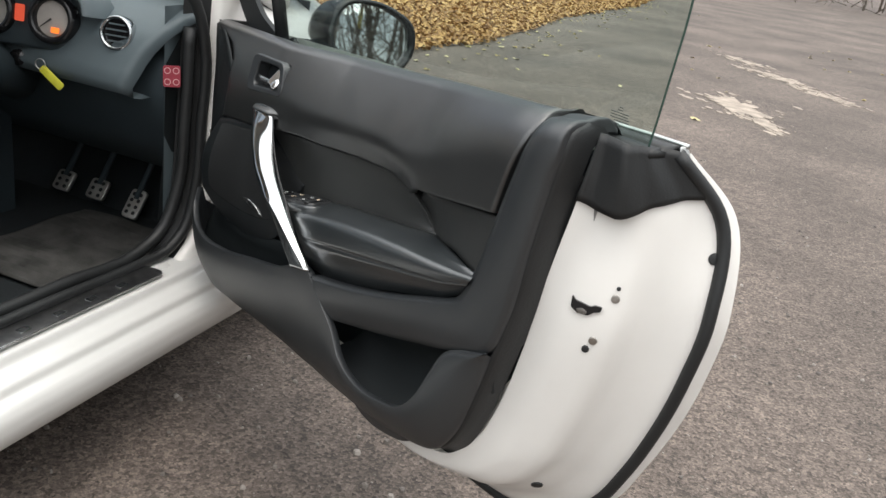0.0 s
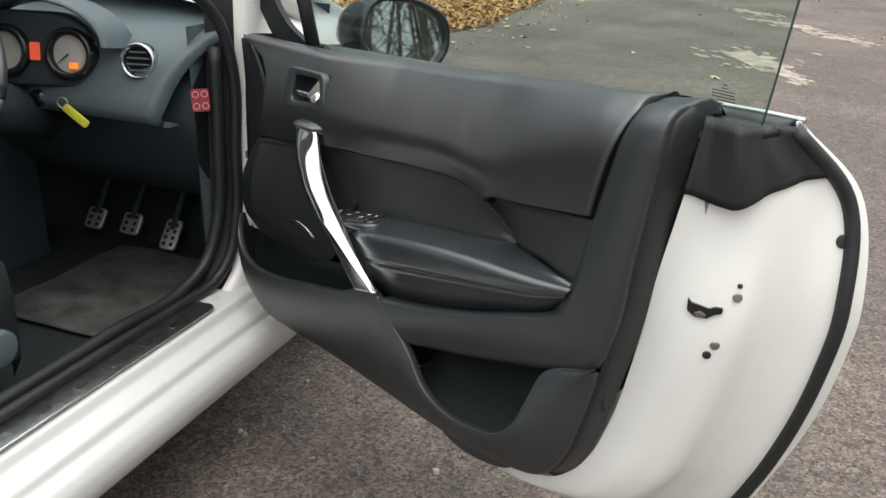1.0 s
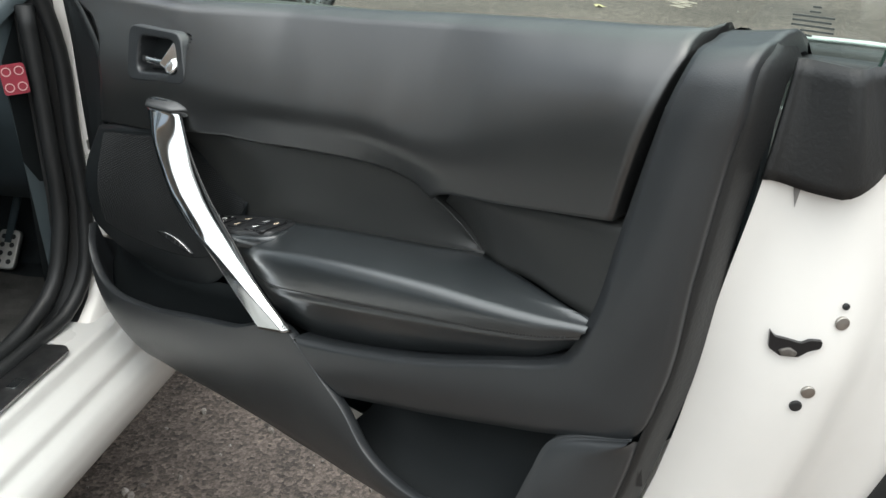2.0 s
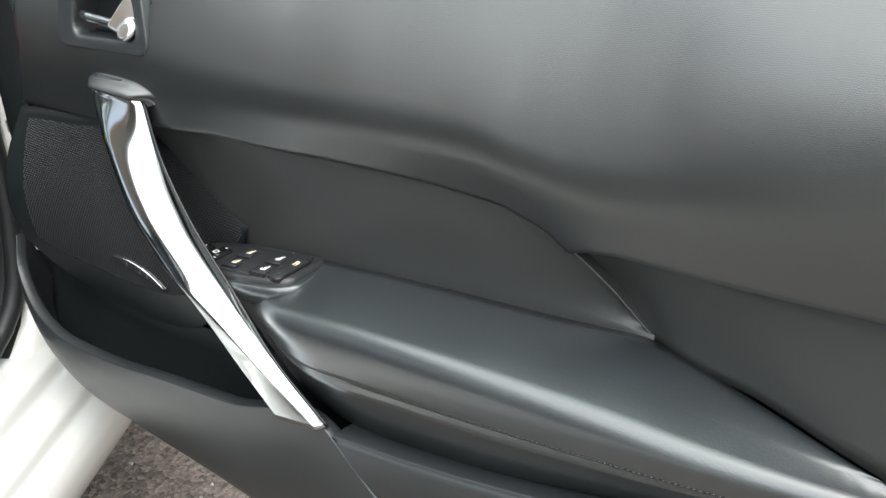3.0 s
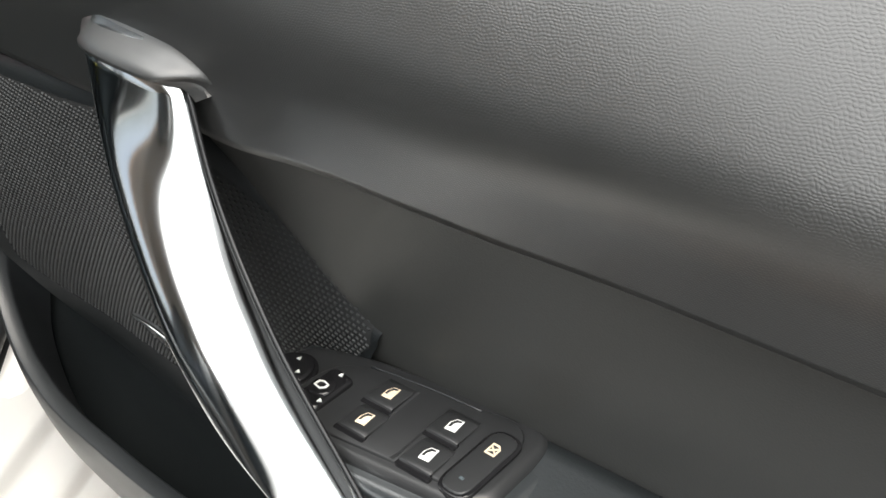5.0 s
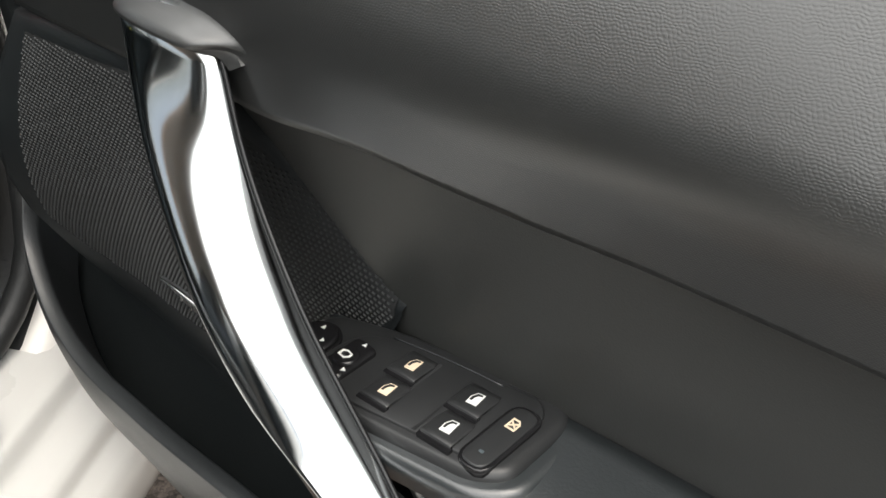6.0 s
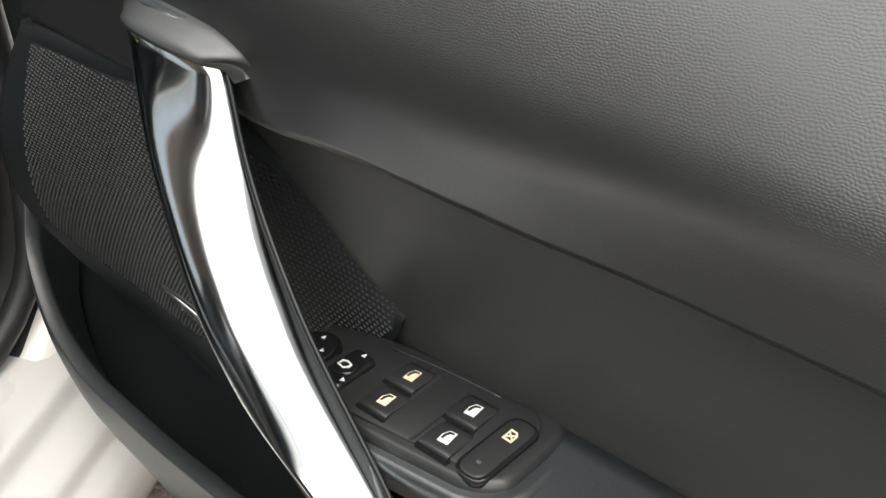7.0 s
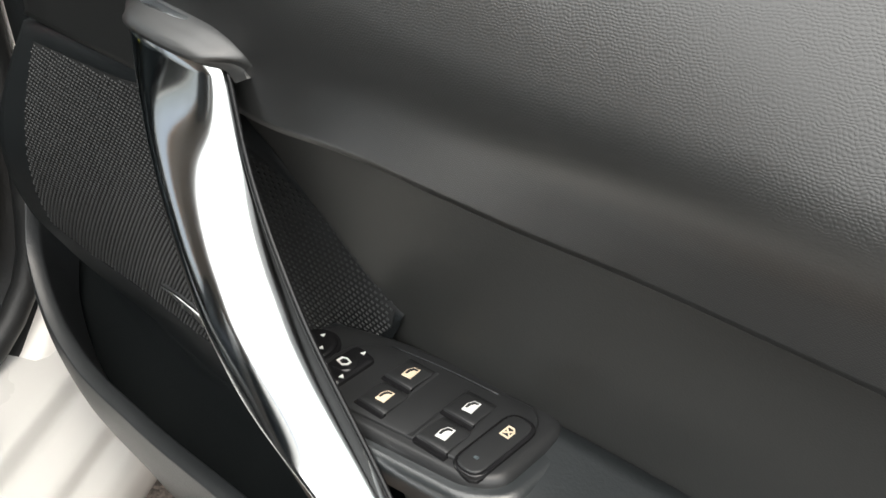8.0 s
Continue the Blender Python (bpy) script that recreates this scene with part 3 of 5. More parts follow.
def recesses():
    """Hollows behind the rims, shade in their colour: front bin, rear pocket; lining's backing."""
    # Dark sheet added behind the lining, to show as shade in its gaps.
    bm = bmesh.new()
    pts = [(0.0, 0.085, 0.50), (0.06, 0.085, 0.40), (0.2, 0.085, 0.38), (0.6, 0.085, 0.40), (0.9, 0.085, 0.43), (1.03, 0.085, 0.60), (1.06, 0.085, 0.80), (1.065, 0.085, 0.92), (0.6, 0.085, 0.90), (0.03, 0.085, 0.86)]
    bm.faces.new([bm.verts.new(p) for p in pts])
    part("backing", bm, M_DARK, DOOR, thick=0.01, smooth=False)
    # rear pocket
    top = [(0.655, -0.006, 0.515), (0.73, 0.0, 0.532), (0.80, 0.004, 0.552), (0.88, 0.008, 0.578), (0.95, 0.01, 0.60)]
    low = [(0.64, 0.0, 0.44), (0.72, 0.0, 0.42), (0.80, 0.0, 0.42), (0.89, 0.0, 0.44), (0.96, 0.0, 0.52)]
    a, b = pairs(top, low, 24)
    rows = [a]
    for k in range(1, 8):
        v = k / 7
        rows.append([p.lerp(q, v) + Vector((0, 0.068 * math.sin(math.pi * v) ** 0.5, 0)) for p, q in zip(a, b)])
    part("pocket_liner", loft(rows), M_PIT, DOOR, "rear door pocket hollow, shade put into its black")
    # front bin
    top = [(0.0, 0.035, 0.535), (0.06, 0.028, 0.505), (0.16, 0.026, 0.488), (0.29, 0.024, 0.505), (0.40, 0.022, 0.530), (0.60, 0.01, 0.575)]
    low = [(0.01, 0.03, 0.44), (0.06, 0.005, 0.385), (0.16, -0.006, 0.37), (0.29, -0.006, 0.385), (0.40, -0.006, 0.40), (0.60, -0.006, 0.44)]
    a, b = pairs(top, low, 40)
    rows = [[p + Vector((0, 0.004, 0.01)) for p in a], a]
    for k in range(1, 8):
        v = k / 7
        rows.append([p.lerp(q, v) + Vector((0, 0.02 * math.sin(math.pi * v), 0)) for p, q in zip(a, b)])
    part("bin_liner", loft(rows), M_PIT, DOOR, "front door bin hollow, shade put into its black")


recesses()


def speaker():
    """The perforated cover ahead of the handle."""
    top = [(0.104, 0.010, 0.706), (0.13, 0.008, 0.714), (0.22, 0.010, 0.730), (0.28, 0.018, 0.738), (0.315, 0.034, 0.717), (0.362, 0.043, 0.692), (0.424, 0.049, 0.666)]
    low = [(0.078, -0.010, 0.548), (0.10, 0.002, 0.522), (0.17, 0.022, 0.494), (0.27, 0.024, 0.502), (0.35, 0.026, 0.530), (0.40, 0.034, 0.600), (0.424, 0.039, 0.658)]
    a, b = pairs(top, low, 60)
    rows = []

    def swell(p, v, lift=0.0):
        """The cover bellies out towards the hinges."""
        return p + Vector((0, -(0.004 + 0.009 * (1 - ease((p.x - 0.30) / 0.09)) + 0.007 * (1 - ease((p.x - 0.10) / 0.14))) * math.sin(math.pi * v) - lift, 0))

    for k in range(21):
        v = k / 20
        rows.append([swell(p.lerp(q, v), v) for p, q in zip(a, b)])
    rows.insert(0, [p + Vector((0.0, 0.02, -0.002)) for p in rows[0]])
    rows = [[r[0] + Vector((-0.012, 0.03, 0))] + r for r in rows]
    cover = part("speaker_cover", loft(rows), M_COVER, DOOR, "black speaker cover")
    # the cover's face as a height over the door's plane
    ks, vs = np.linspace(0, 59, 150), np.linspace(0, 1, 110)
    grid = []
    for v in vs:
        for f in ks:
            i, u = min(int(f), 58), f - min(int(f), 58)
            p = swell(a[i].lerp(a[i + 1], u).lerp(b[i].lerp(b[i + 1], u), v), v)
            grid.append((p.x, p.z, p.y, f, v))
    tree = kdtree.KDTree(len(grid))
    for k, q in enumerate(grid):
        tree.insert((q[0], q[1], 0), k)
    tree.balance()
    grid = np.array(grid)

    def face(x, z):
        return grid[[k for _, k, _ in tree.find_n((x, z, 0), 4)]].mean(axis=0)

    inner = []
    for k in range(15):
        row = []
        for i in range(5, 59):
            v0 = 0.055 - 0.02 * ease((i - 30) / 20)
            v = v0 + (0.80 - v0) * k / 14
            row.append(swell(a[i].lerp(b[i], v), v, 0.0006))
        inner.append(row)
    part("mesh_backing", loft(inner), M_HOLES, cover, "near-black sheet standing for the shaded mesh holes")
    # fine slanted webs of the mesh, row over row
    verts, faces = [], []
    px, pz = 0.0034, 0.0025
    for r in range(100):
        z = 0.49 + r * pz
        for c in range(110):
            x = 0.075 + (c + 0.5 * (r % 2)) * px
            q = face(x, z)
            v0 = 0.06 - 0.02 * ease((q[3] - 30) / 20)
            if (q[0] - x) ** 2 + (q[1] - z) ** 2 > 2.5e-5 or not (5.2 < q[3] < 57.5 and v0 < q[4] < 0.79):
                continue
            w, h, base = 0.0010, 0.00055, len(verts)
            for sx, sz, lift in ((-1, -1, 0), (1, -1, 0), (1, 1, 0), (-1, 1, 0), (-0.7, -0.5, 1), (0.7, -0.5, 1), (0.7, 0.5, 1), (-0.7, 0.5, 1)):
                dx, dz = sx * w, sz * h - 0.22 * sx * w
                e = (q[2] - 0.0009 * lift - 0.0005)
                verts.append((x + dx, e, z + dz))
            faces += [tuple(base + k for k in f) for f in ((4, 5, 6, 7), (0, 1, 5, 4), (1, 2, 6, 5), (2, 3, 7, 6), (3, 0, 4, 7))]
    bm = bmesh.new()
    me = bpy.data.meshes.new("tmp")
    me.from_pydata(verts, [], faces)
    bm.from_mesh(me)
    bpy.data.meshes.remove(me)
    part("mesh", bm, M_GRILLE, cover, "fine black speaker mesh", smooth=False)["kind"] = "stuff"
    # maker's plate: a dark sliver with a bright upper edge
    top = [(0.240, 0.5800), (0.262, 0.5835), (0.284, 0.5815), (0.300, 0.5755), (0.314, 0.5650)]
    low = [(0.241, 0.5790), (0.262, 0.5725), (0.284, 0.5680), (0.300, 0.5650), (0.3135, 0.5640)]
    up, dn = pairs([(x, face(x, z)[2] - 0.003, z) for x, z in top], [(x, face(x, z)[2] - 0.0025, z) for x, z in low], 20)
    rows = [[p + Vector((0, 0.006, 0)) for p in up], up] + [[p.lerp(q, k / 4) + Vector((0, -0.0006 * math.sin(math.pi * k / 4), 0)) for p, q in zip(up, dn)] for k in range(1, 5)] + [[q + Vector((0, 0.006, 0)) for q in dn]]
    plate = part("badge", loft(rows), M_TRIM, cover, "slim dark badge with a bright edge")
    part("badge_edge", tube([p + Vector((0, -0.0008, 0)) for p in up], lambda u: 0.0003 + 0.0011 * math.sin(math.pi * (0.06 + 0.9 * u)) ** 0.6, 8), M_LEVER, cover, "bright metal edge of the badge")
    for k in range(4):
        p = up[6 + 2 * k].lerp(dn[6 + 2 * k], 0.55) + Vector((0.002 * k - 0.002, -0.0012, 0))
        part("badge_mark", outline_solid(rect(0.0016, 0.0052, 0.0004), 0.0008, facing(p, (0.03, -1, 0.05), roll=-12)), M_SATIN, cover, "plain grey bar", smooth=False)


speaker()


def pull_handle():
    """A blade of chrome: rounded towards the hinges, a crisp edge towards the cabin, its flank turning to the front lower down."""
    n = 64
    left = spline([(0.2655, 0.0090, 0.768), (0.3049, -0.0114, 0.731), (0.3365, -0.0208, 0.7017), (0.3928, -0.0327, 0.654), (0.4823, -0.0395, 0.602), (0.5363, -0.036, 0.5565)], n)
    right = spline([(0.355, 0.003, 0.775), (0.3714, -0.002, 0.7404), (0.4172, -0.0124, 0.6944), (0.4774, -0.0179, 0.6442), (0.5341, -0.0265, 0.6054), (0.587, -0.024, 0.567)], n)
    steps = [0, 0.015, 0.04] + [0.08 + 0.91 * k / 34 for k in range(35)] + [1.0]
    rows, back = [], []
    for k, (p, q) in enumerate(zip(left, right)):
        u = k / (n - 1)
        a, b = min(k + 1, n - 1), max(k - 1, 0)
        t = ((left[a] + right[a]) - (left[b] + right[b])).normalized()
        wide = (q - p) * (0.95 - 0.09 * math.sin(math.pi * u))
        p = q - wide
        wide = wide * 0.95
        q = p + wide
        out = t.cross(wide).normalized()
        if out.y > 0:
            out = -out
        high = 0.025 * (0.60 + 0.40 * ease(u / 0.40)) * (1 - 0.45 * ease((u - 0.6) / 0.4))
        turn, c = ease((u - 0.36) / 0.50), 0.10 + 0.80 * ease((u - 0.36) / 0.66)
        row = []
        for v in steps:
            h = math.sqrt(max(0.0, 1 - ((v - 0.4) / (0.4 if v < 0.4 else 0.605)) ** 2)) - 0.12 * v
            crease = 0.08 + 0.42 * (v / c) if v < c else 0.50 - 0.50 * (v - c) / (1 - c)
            row.append(p + wide * v + out * high * (h + (crease - h) * turn))
        row += [q - wide * 0.012 - out * 0.0010, q - wide * 0.10 - out * 0.0040, q - wide * 0.30 - out * 0.008, p + wide * 0.3 - out * 0.010, p + wide * 0.05 - out * 0.006]
        rows.append(row)
        back.append(q + wide.normalized() * 0.0006 - out * 0.0014)
    rows.insert(0, [r + Vector((-0.008, 0.012, 0.010)) for r in rows[0]])
    n += 1
    bm = loft(rows, True)
    bm.verts.ensure_lookup_table()
    m = len(rows[0])
    bm.faces.new([bm.verts[j] for j in range(m)])
    bm.faces.new([bm.verts[(n - 1) * m + j] for j in range(m)])
    handle = part("pull_handle", bm, M_CHROME, DOOR, "curved chrome pull handle, lightly scratched")
    part("handle_back", tube(back, 0.0011, 8), M_PIANO, handle, "thin black backing along the handle's edge")
    # rolled lip over its upper end, flowing into the lining
    first = rows[1]
    lip = [Vector((0.250, 0.014, 0.7635)), Vector((0.257, 0.010, 0.7665))] + [first[k] + Vector((0.002, -0.002, 0.0005)) for k in range(2, 39, 4)] + [Vector((0.360, 0.0015, 0.7720))]
    lip = spline(lip, 40)
    rows = []
    for dy, dz, reach in ((0.024, 0.002, 0), (0.004, 0.0, 0), (0.0008, 0.0003, 0), (-0.0008, 0.0012, 0.0), (-0.0010, 0.0032, 0.02), (0.0, 0.0056, 0.16), (0.0, 0.0072, 0.50), (0.0, 0.0090, 0.82), (0.0, 0.0112, 0.98), (0.0, 0.014, 1.06)):
        row = []
        for k, p in enumerate(lip):
            u = k / 39
            fade = min(1.0, 0.35 + u * 6) * (1 - 0.55 * ease((u - 0.72) / 0.28))
            x, z = p.x + dz * (0.75 * ease((u - 0.45) / 0.5) - 0.25 * (1 - ease(u / 0.2))), p.z + dz * fade
            rest = face_depth(x, z)
            y = p.y + dy
            row.append(Vector((x, y + (rest + 0.0008 - y) * max(reach, ease((u - 0.80) / 0.2) * (dz > 0.001)), z)))
        rows.append(row)
    part("handle_hood", loft(rows), M_SOFT, DOOR, "black rolled lip over the handle's upper end")


pull_handle()


def inner_lever():
    # local x along the door, y up, z out of the lining, leaning back with the roll above it
    m = Matrix(((1, 0, 0, 0), (0, 0.19, -1, 0.0108 - 0.19 * 0.80), (0, 1, 0, 0), (0, 0, 0, 1)))
    base = rounded([(0.220, 0.796), (0.362, 0.812), (0.347, 0.871), (0.223, 0.867)], 0.016, 6)
    hole = rounded([(0.243, 0.809), (0.344, 0.821), (0.333, 0.861), (0.247, 0.856)], 0.015, 6)

    def grown(shape, k):
        cx, cy = sum(x for x, _ in shape) / len(shape), sum(y for _, y in shape) / len(shape)
        return [(cx + (x - cx) * k, cy + (y - cy) * (1 + (k - 1) * 1.9)) for x, y in shape]

    rows = [[m @ Vector((*p, h)) for p in q] for q, h in ((base, -0.02), (base, 0.002), (grown(base, 0.992), 0.0035), (grown(base, 0.98), 0.0038), (grown(base, 0.965), 0.0038), (grown(hole, 1.07), 0.0030), (grown(hole, 1.03), 0.0028), (grown(hole, 1.01), 0.002), (hole, 0.0), (hole, -0.004), (grown(hole, 0.95), -0.03))]
    bm = loft(rows, True)
    bm.faces.new([bm.verts.new(m @ Vector((*p, -0.03))) for p in grown(hole, 0.95)])
    bez = part("lever_bezel", bm, M_TRIM, DOOR, "black bezel of the inner door lever")
    # floor painted near-black for the shade behind the lever
    well = part("lever_well", outline_solid(grown(hole, 0.96), 0.004, m @ Matrix.Translation((0, 0, -0.022))), M_PIT, bez, "hollow behind the lever, shade put into its black", smooth=False)
    # thin bar, upright fin and round button
    part("lever", tube([m @ Vector((0.250 + 0.012 * k, 0.826 + 0.0006 * k, -0.004 + 0.0008 * k)) for k in range(8)], 0.0030, 8, 1.6), M_LEVER, bez, "chrome inner door lever")
    fin = rounded([(0.312, 0.829), (0.327, 0.859), (0.336, 0.859), (0.350, 0.838), (0.345, 0.825), (0.330, 0.822)], 0.004, 4)
    lean = m @ Matrix(((1, 0, 0, -0.004), (0, 1, 0, 0), (-0.35, -0.25, 1, 0.25 * 0.838 + 0.35 * 0.333 + 0.001), (0, 0, 0, 1)))
    part("lever_fin", outline_solid(fin, 0.010, lean, 0.003, 4), M_LEVER, bez, "chrome finger plate of the lever")
    part("lever_base", outline_solid(rounded([(0.256, 0.812), (0.336, 0.823), (0.330, 0.829), (0.256, 0.822)], 0.003), 0.008, m @ Matrix.Translation((0, 0, -0.012)), 0.002), M_PIANO, bez, "dark foot of the lever")
    part("lock_knob", outline_solid(disc(0.0088, 20, 0.336, 0.830), 0.008, m @ Matrix(((1, 0, 0, -0.004), (0, 1, 0, 0), (-0.2, -0.4, 1, 0.008 + 0.4 * 0.830 + 0.2 * 0.336), (0, 0, 0, 1))), 0.004, 5), M_LEVER, bez, "chrome lock button")


inner_lever()


def mark(pod, q, outline, material, name, label):
    part(name, outline_solid(outline, 0.0006, q), material, pod, label, smooth=False)


def switch_pod():
    m = pose(0.460, 0.0165, 0.6535, 0, -10.6, 3.0)
    edge = rounded([(-0.083, -0.012), (-0.03, -0.031), (0.048, -0.0225), (0.061, -0.0135), (0.0625, 0.0255), (0.052, 0.0355), (-0.035, 0.0275), (-0.078, 0.016)], 0.014, 6)
    pod = part("switch_pod", outline_solid(edge, 0.012, m, 0.005, 5), M_SWITCH, DOOR, "black window switch panel")
    skirt = rounded([(-0.088, -0.012), (-0.03, -0.037), (0.052, -0.028), (0.068, -0.016), (0.071, 0.036), (0.058, 0.047), (-0.035, 0.044), (-0.078, 0.034)], 0.018, 6)
    part("pod_skirt", outline_solid(skirt, 0.014, m @ Matrix.Translation((0, 0, -0.0045)), 0.004, 4), M_LEATHER, pod, "black surround of the switch panel")
    # upper step with a fine bright edge along the lining
    inner = rounded([(-0.056, -0.0165), (-0.03, -0.025), (0.046, -0.0165), (0.0545, -0.008), (0.0535, 0.020), (0.046, 0.0265), (-0.03, 0.0195), (-0.05, 0.012)], 0.010, 5)
    part("switch_plate", outline_solid(inner, 0.004, m @ Matrix.Translation((0, 0, 0.0014)), 0.0012), M_SWITCH, pod, "stepped switch plate")
    line = [m @ Vector((-0.034 + 0.062 * k / 16, 0.0185 + 0.0045 * k / 16 + 0.001 * math.sin(math.pi * k / 16), 0.0016)) for k in range(17)]
    part("plate_edge", tube(line, 0.0005, 6), M_TRIM, pod, "fine raised edge")
    arrow = [(0.0013, 0), (-0.001, 0.0013), (-0.001, -0.0013)]
    # mirror dial
    part("dial_well", outline_solid(disc(0.0138, 28, -0.0655, -0.005), 0.005, m @ Matrix.Translation((0, 0, 0.0016)), 0.0006), M_PIANO, pod, "recess round the mirror adjuster")
    part("mirror_dial", outline_solid(disc(0.0122, 28, -0.0655, -0.005), 0.005, m @ Matrix.Translation((0, 0, 0.0038)), 0.002, 4), M_PIANO, pod, "round mirror adjuster")
    for a in range(4):
        mark(pod, m @ Matrix.Translation((-0.0655, -0.005, 0.0042)) @ pose(0, 0, 0, 0, 0, 90 * a) @ Matrix.Translation((0.0072, 0, 0)), arrow, M_LAMP, "dial_mark", "white arrow mark")
    q = m @ Matrix.Translation((-0.0400, -0.0065, 0.0042))
    part("mirror_switch", outline_solid(rounded([(-0.0085, -0.015), (0.0075, -0.0135), (0.0085, 0.0125), (-0.0065, 0.0145)], 0.004), 0.007, q, 0.0025, 4), M_PIANO, pod, "gloss black mirror selector")
    part("selector_dial", outline_solid(disc(0.0066, 20), 0.004, q @ Matrix.Translation((0, 0, 0.0012)), 0.0014), M_PIANO, pod, "small gloss dial")
    for x, y, r in ((0.0015, 0.0108, 90), (-0.001, -0.0112, -90), (0.0062, -0.007, 0)):
        mark(pod, q @ Matrix.Translation((x, y, 0.0004)) @ pose(0, 0, 0, 0, 0, r), arrow, M_LAMP, "dial_mark", "white arrow mark")
    ring_out = [(-0.0034, -0.0018), (0.0012, -0.0026), (0.0036, -0.0006), (0.0034, 0.0016), (-0.0004, 0.0026), (-0.0032, 0.0016)]
    rows = [[q @ Vector((x * k, y * k, h)) for x, y in ring_out] for k, h in ((1.0, 0.0014), (1.0, 0.0019), (0.7, 0.0019), (0.7, 0.0014))]
    part("selector_mark", loft(rows, True), M_LAMP, pod, "pale mirror symbol", smooth=False)
    # four rockers, each with a raised lip towards the cabin
    for x, y, lamp in ((-0.0125, 0.0090, M_AMBER), (-0.0105, -0.0095, M_AMBER), (0.0245, 0.0088, M_LAMP), (0.0265, -0.0100, M_LAMP)):
        # black bar painted in as the shade under the rocker's lip
        part("lip_shade", outline_solid(rect(0.0180, 0.0034, 0.0008, x, y - 0.0088), 0.003, m @ Matrix.Translation((0, 0, 0.0017))), M_PIANO, pod, smooth=False)
        rows = []
        for w, h in ((-0.0082, 0.0), (-0.0082, 0.0026), (-0.0076, 0.0030), (-0.005, 0.0029), (0.0, 0.0025), (0.005, 0.0021), (0.0082, 0.0016), (0.0086, 0.0)):
            rows.append([m @ Vector((x + u, y + w, h - 0.0005 * (abs(u) > 0.0075))) for u in (-0.0084, -0.0074, 0.0, 0.0074, 0.0084)])
        part("window_switch", loft(rows), M_SWITCH, pod, "black rocker window switch")
        q = m @ Matrix.Translation((x + 0.0005, y, 0.0029)) @ pose(0, 0, 0, -5, 0, 6)
        shape = [(0.0026, -0.0036), (-0.0027, -0.0034), (-0.0029, 0.0008), (-0.0012, 0.0040), (0.0025, 0.0040)]
        mark(pod, q, shape, lamp, "window_mark", "pale window symbol")
        mark(pod, q @ Matrix.Translation((0, 0, 0.00025)), [(-0.0021, -0.0016), (-0.0010, -0.0016), (-0.0008, 0.0006), (0.0002, 0.0022), (0.0018, 0.0024), (0.0018, 0.0033), (-0.0008, 0.0033), (-0.0021, 0.0008)], M_SWITCH, "window_mark", "dark pane of the symbol")
    # finger scoop between the pairs
    rows = []
    for k in range(9):
        u = -0.0035 + 0.0195 * k / 8
        rows.append([m @ Vector((u, v, 0.0017 - 0.0014 * math.sin(math.pi * k / 8) * (1 if abs(v) < 0.019 else 0.6))) for v in (-0.0195, -0.015, -0.005, 0.005, 0.013, 0.0175)])
    part("finger_scoop", loft(rows), M_SWITCH, pod, "smooth hollow between the switches")
    q = m @ Matrix.Translation((0.0465, -0.001, 0.0016)) @ pose(0, 0, 0, 0, 0, -3)
    part("lock_surround", outline_solid(rect(0.0165, 0.0400, 0.0075), 0.004, q, 0.0008), M_PIANO, pod, "recess round the lock button")
    part("lock_button", outline_solid(rect(0.0132, 0.0368, 0.0062), 0.004, q @ Matrix.Translation((0, 0, 0.0006)), 0.0008, 4), M_SWITCH, pod, "black window lock button")
    q2 = q @ Matrix.Translation((0, 0.008, 0.0010))
    shape = [(-0.0024, -0.0030), (0.0026, -0.0030), (0.0026, 0.0014), (0.0010, 0.0032), (-0.0024, 0.0032)]
    part("lock_mark", loft([[q2 @ Vector((a * k, b * k, h)) for a, b in shape] for k, h in ((1.0, -0.0006), (1.0, 0.0), (0.74, 0.0), (0.74, -0.0006))], True), M_AMBER, pod, "cream lock symbol", smooth=False)
    for r in (38, -38):
        mark(pod, q2 @ pose(0, 0, 0, 0, 0, r), rect(0.0048, 0.0007, 0.0002), M_AMBER, "lock_mark", "cream lock symbol")
    mark(pod, q @ Matrix.Translation((0, -0.011, 0.0009)), rect(0.0022, 0.0014, 0.0003), M_DASH, "lock_lamp", "small grey lamp window")


switch_pod()

# the painted shell behind the lining
INNER = [(1.078, 0.07, 0.945), (1.074, 0.06, 0.87), (1.054, 0.056, 0.75), (1.037, 0.055, 0.63), (1.012, 0.055, 0.525), (0.984, 0.05, 0.455), (0.935, 0.045, 0.402), (0.86, 0.04, 0.380), (0.60, 0.04, 0.358), (0.2, 0.04, 0.330), (0.03, 0.05, 0.345)]
OUTER = [(1.135, 0.145, 0.937), (1.178, 0.200, 0.866), (1.203, 0.195, 0.740), (1.196, 0.19, 0.650), (1.175, 0.19, 0.555), (1.145, 0.19, 0.465), (1.105, 0.19, 0.385), (1.03, 0.18, 0.320), (0.80, 0.16, 0.285), (0.4, 0.15, 0.265), (0.04, 0.15, 0.29)]
EDGE = [(1.132, 0.175, 0.935), (1.176, 0.237, 0.866), (1.210, 0.237, 0.740), (1.205, 0.235, 0.650), (1.184, 0.235, 0.552), (1.152, 0.233, 0.460), (1.112, 0.230, 0.372), (1.03, 0.22, 0.300), (0.80, 0.20, 0.262), (0.4, 0.19, 0.243), (0.04, 0.19, 0.27)]
SN = 120
SI, SO = pairs(INNER, OUTER, SN)
_, SE = pairs(INNER, EDGE, SN)


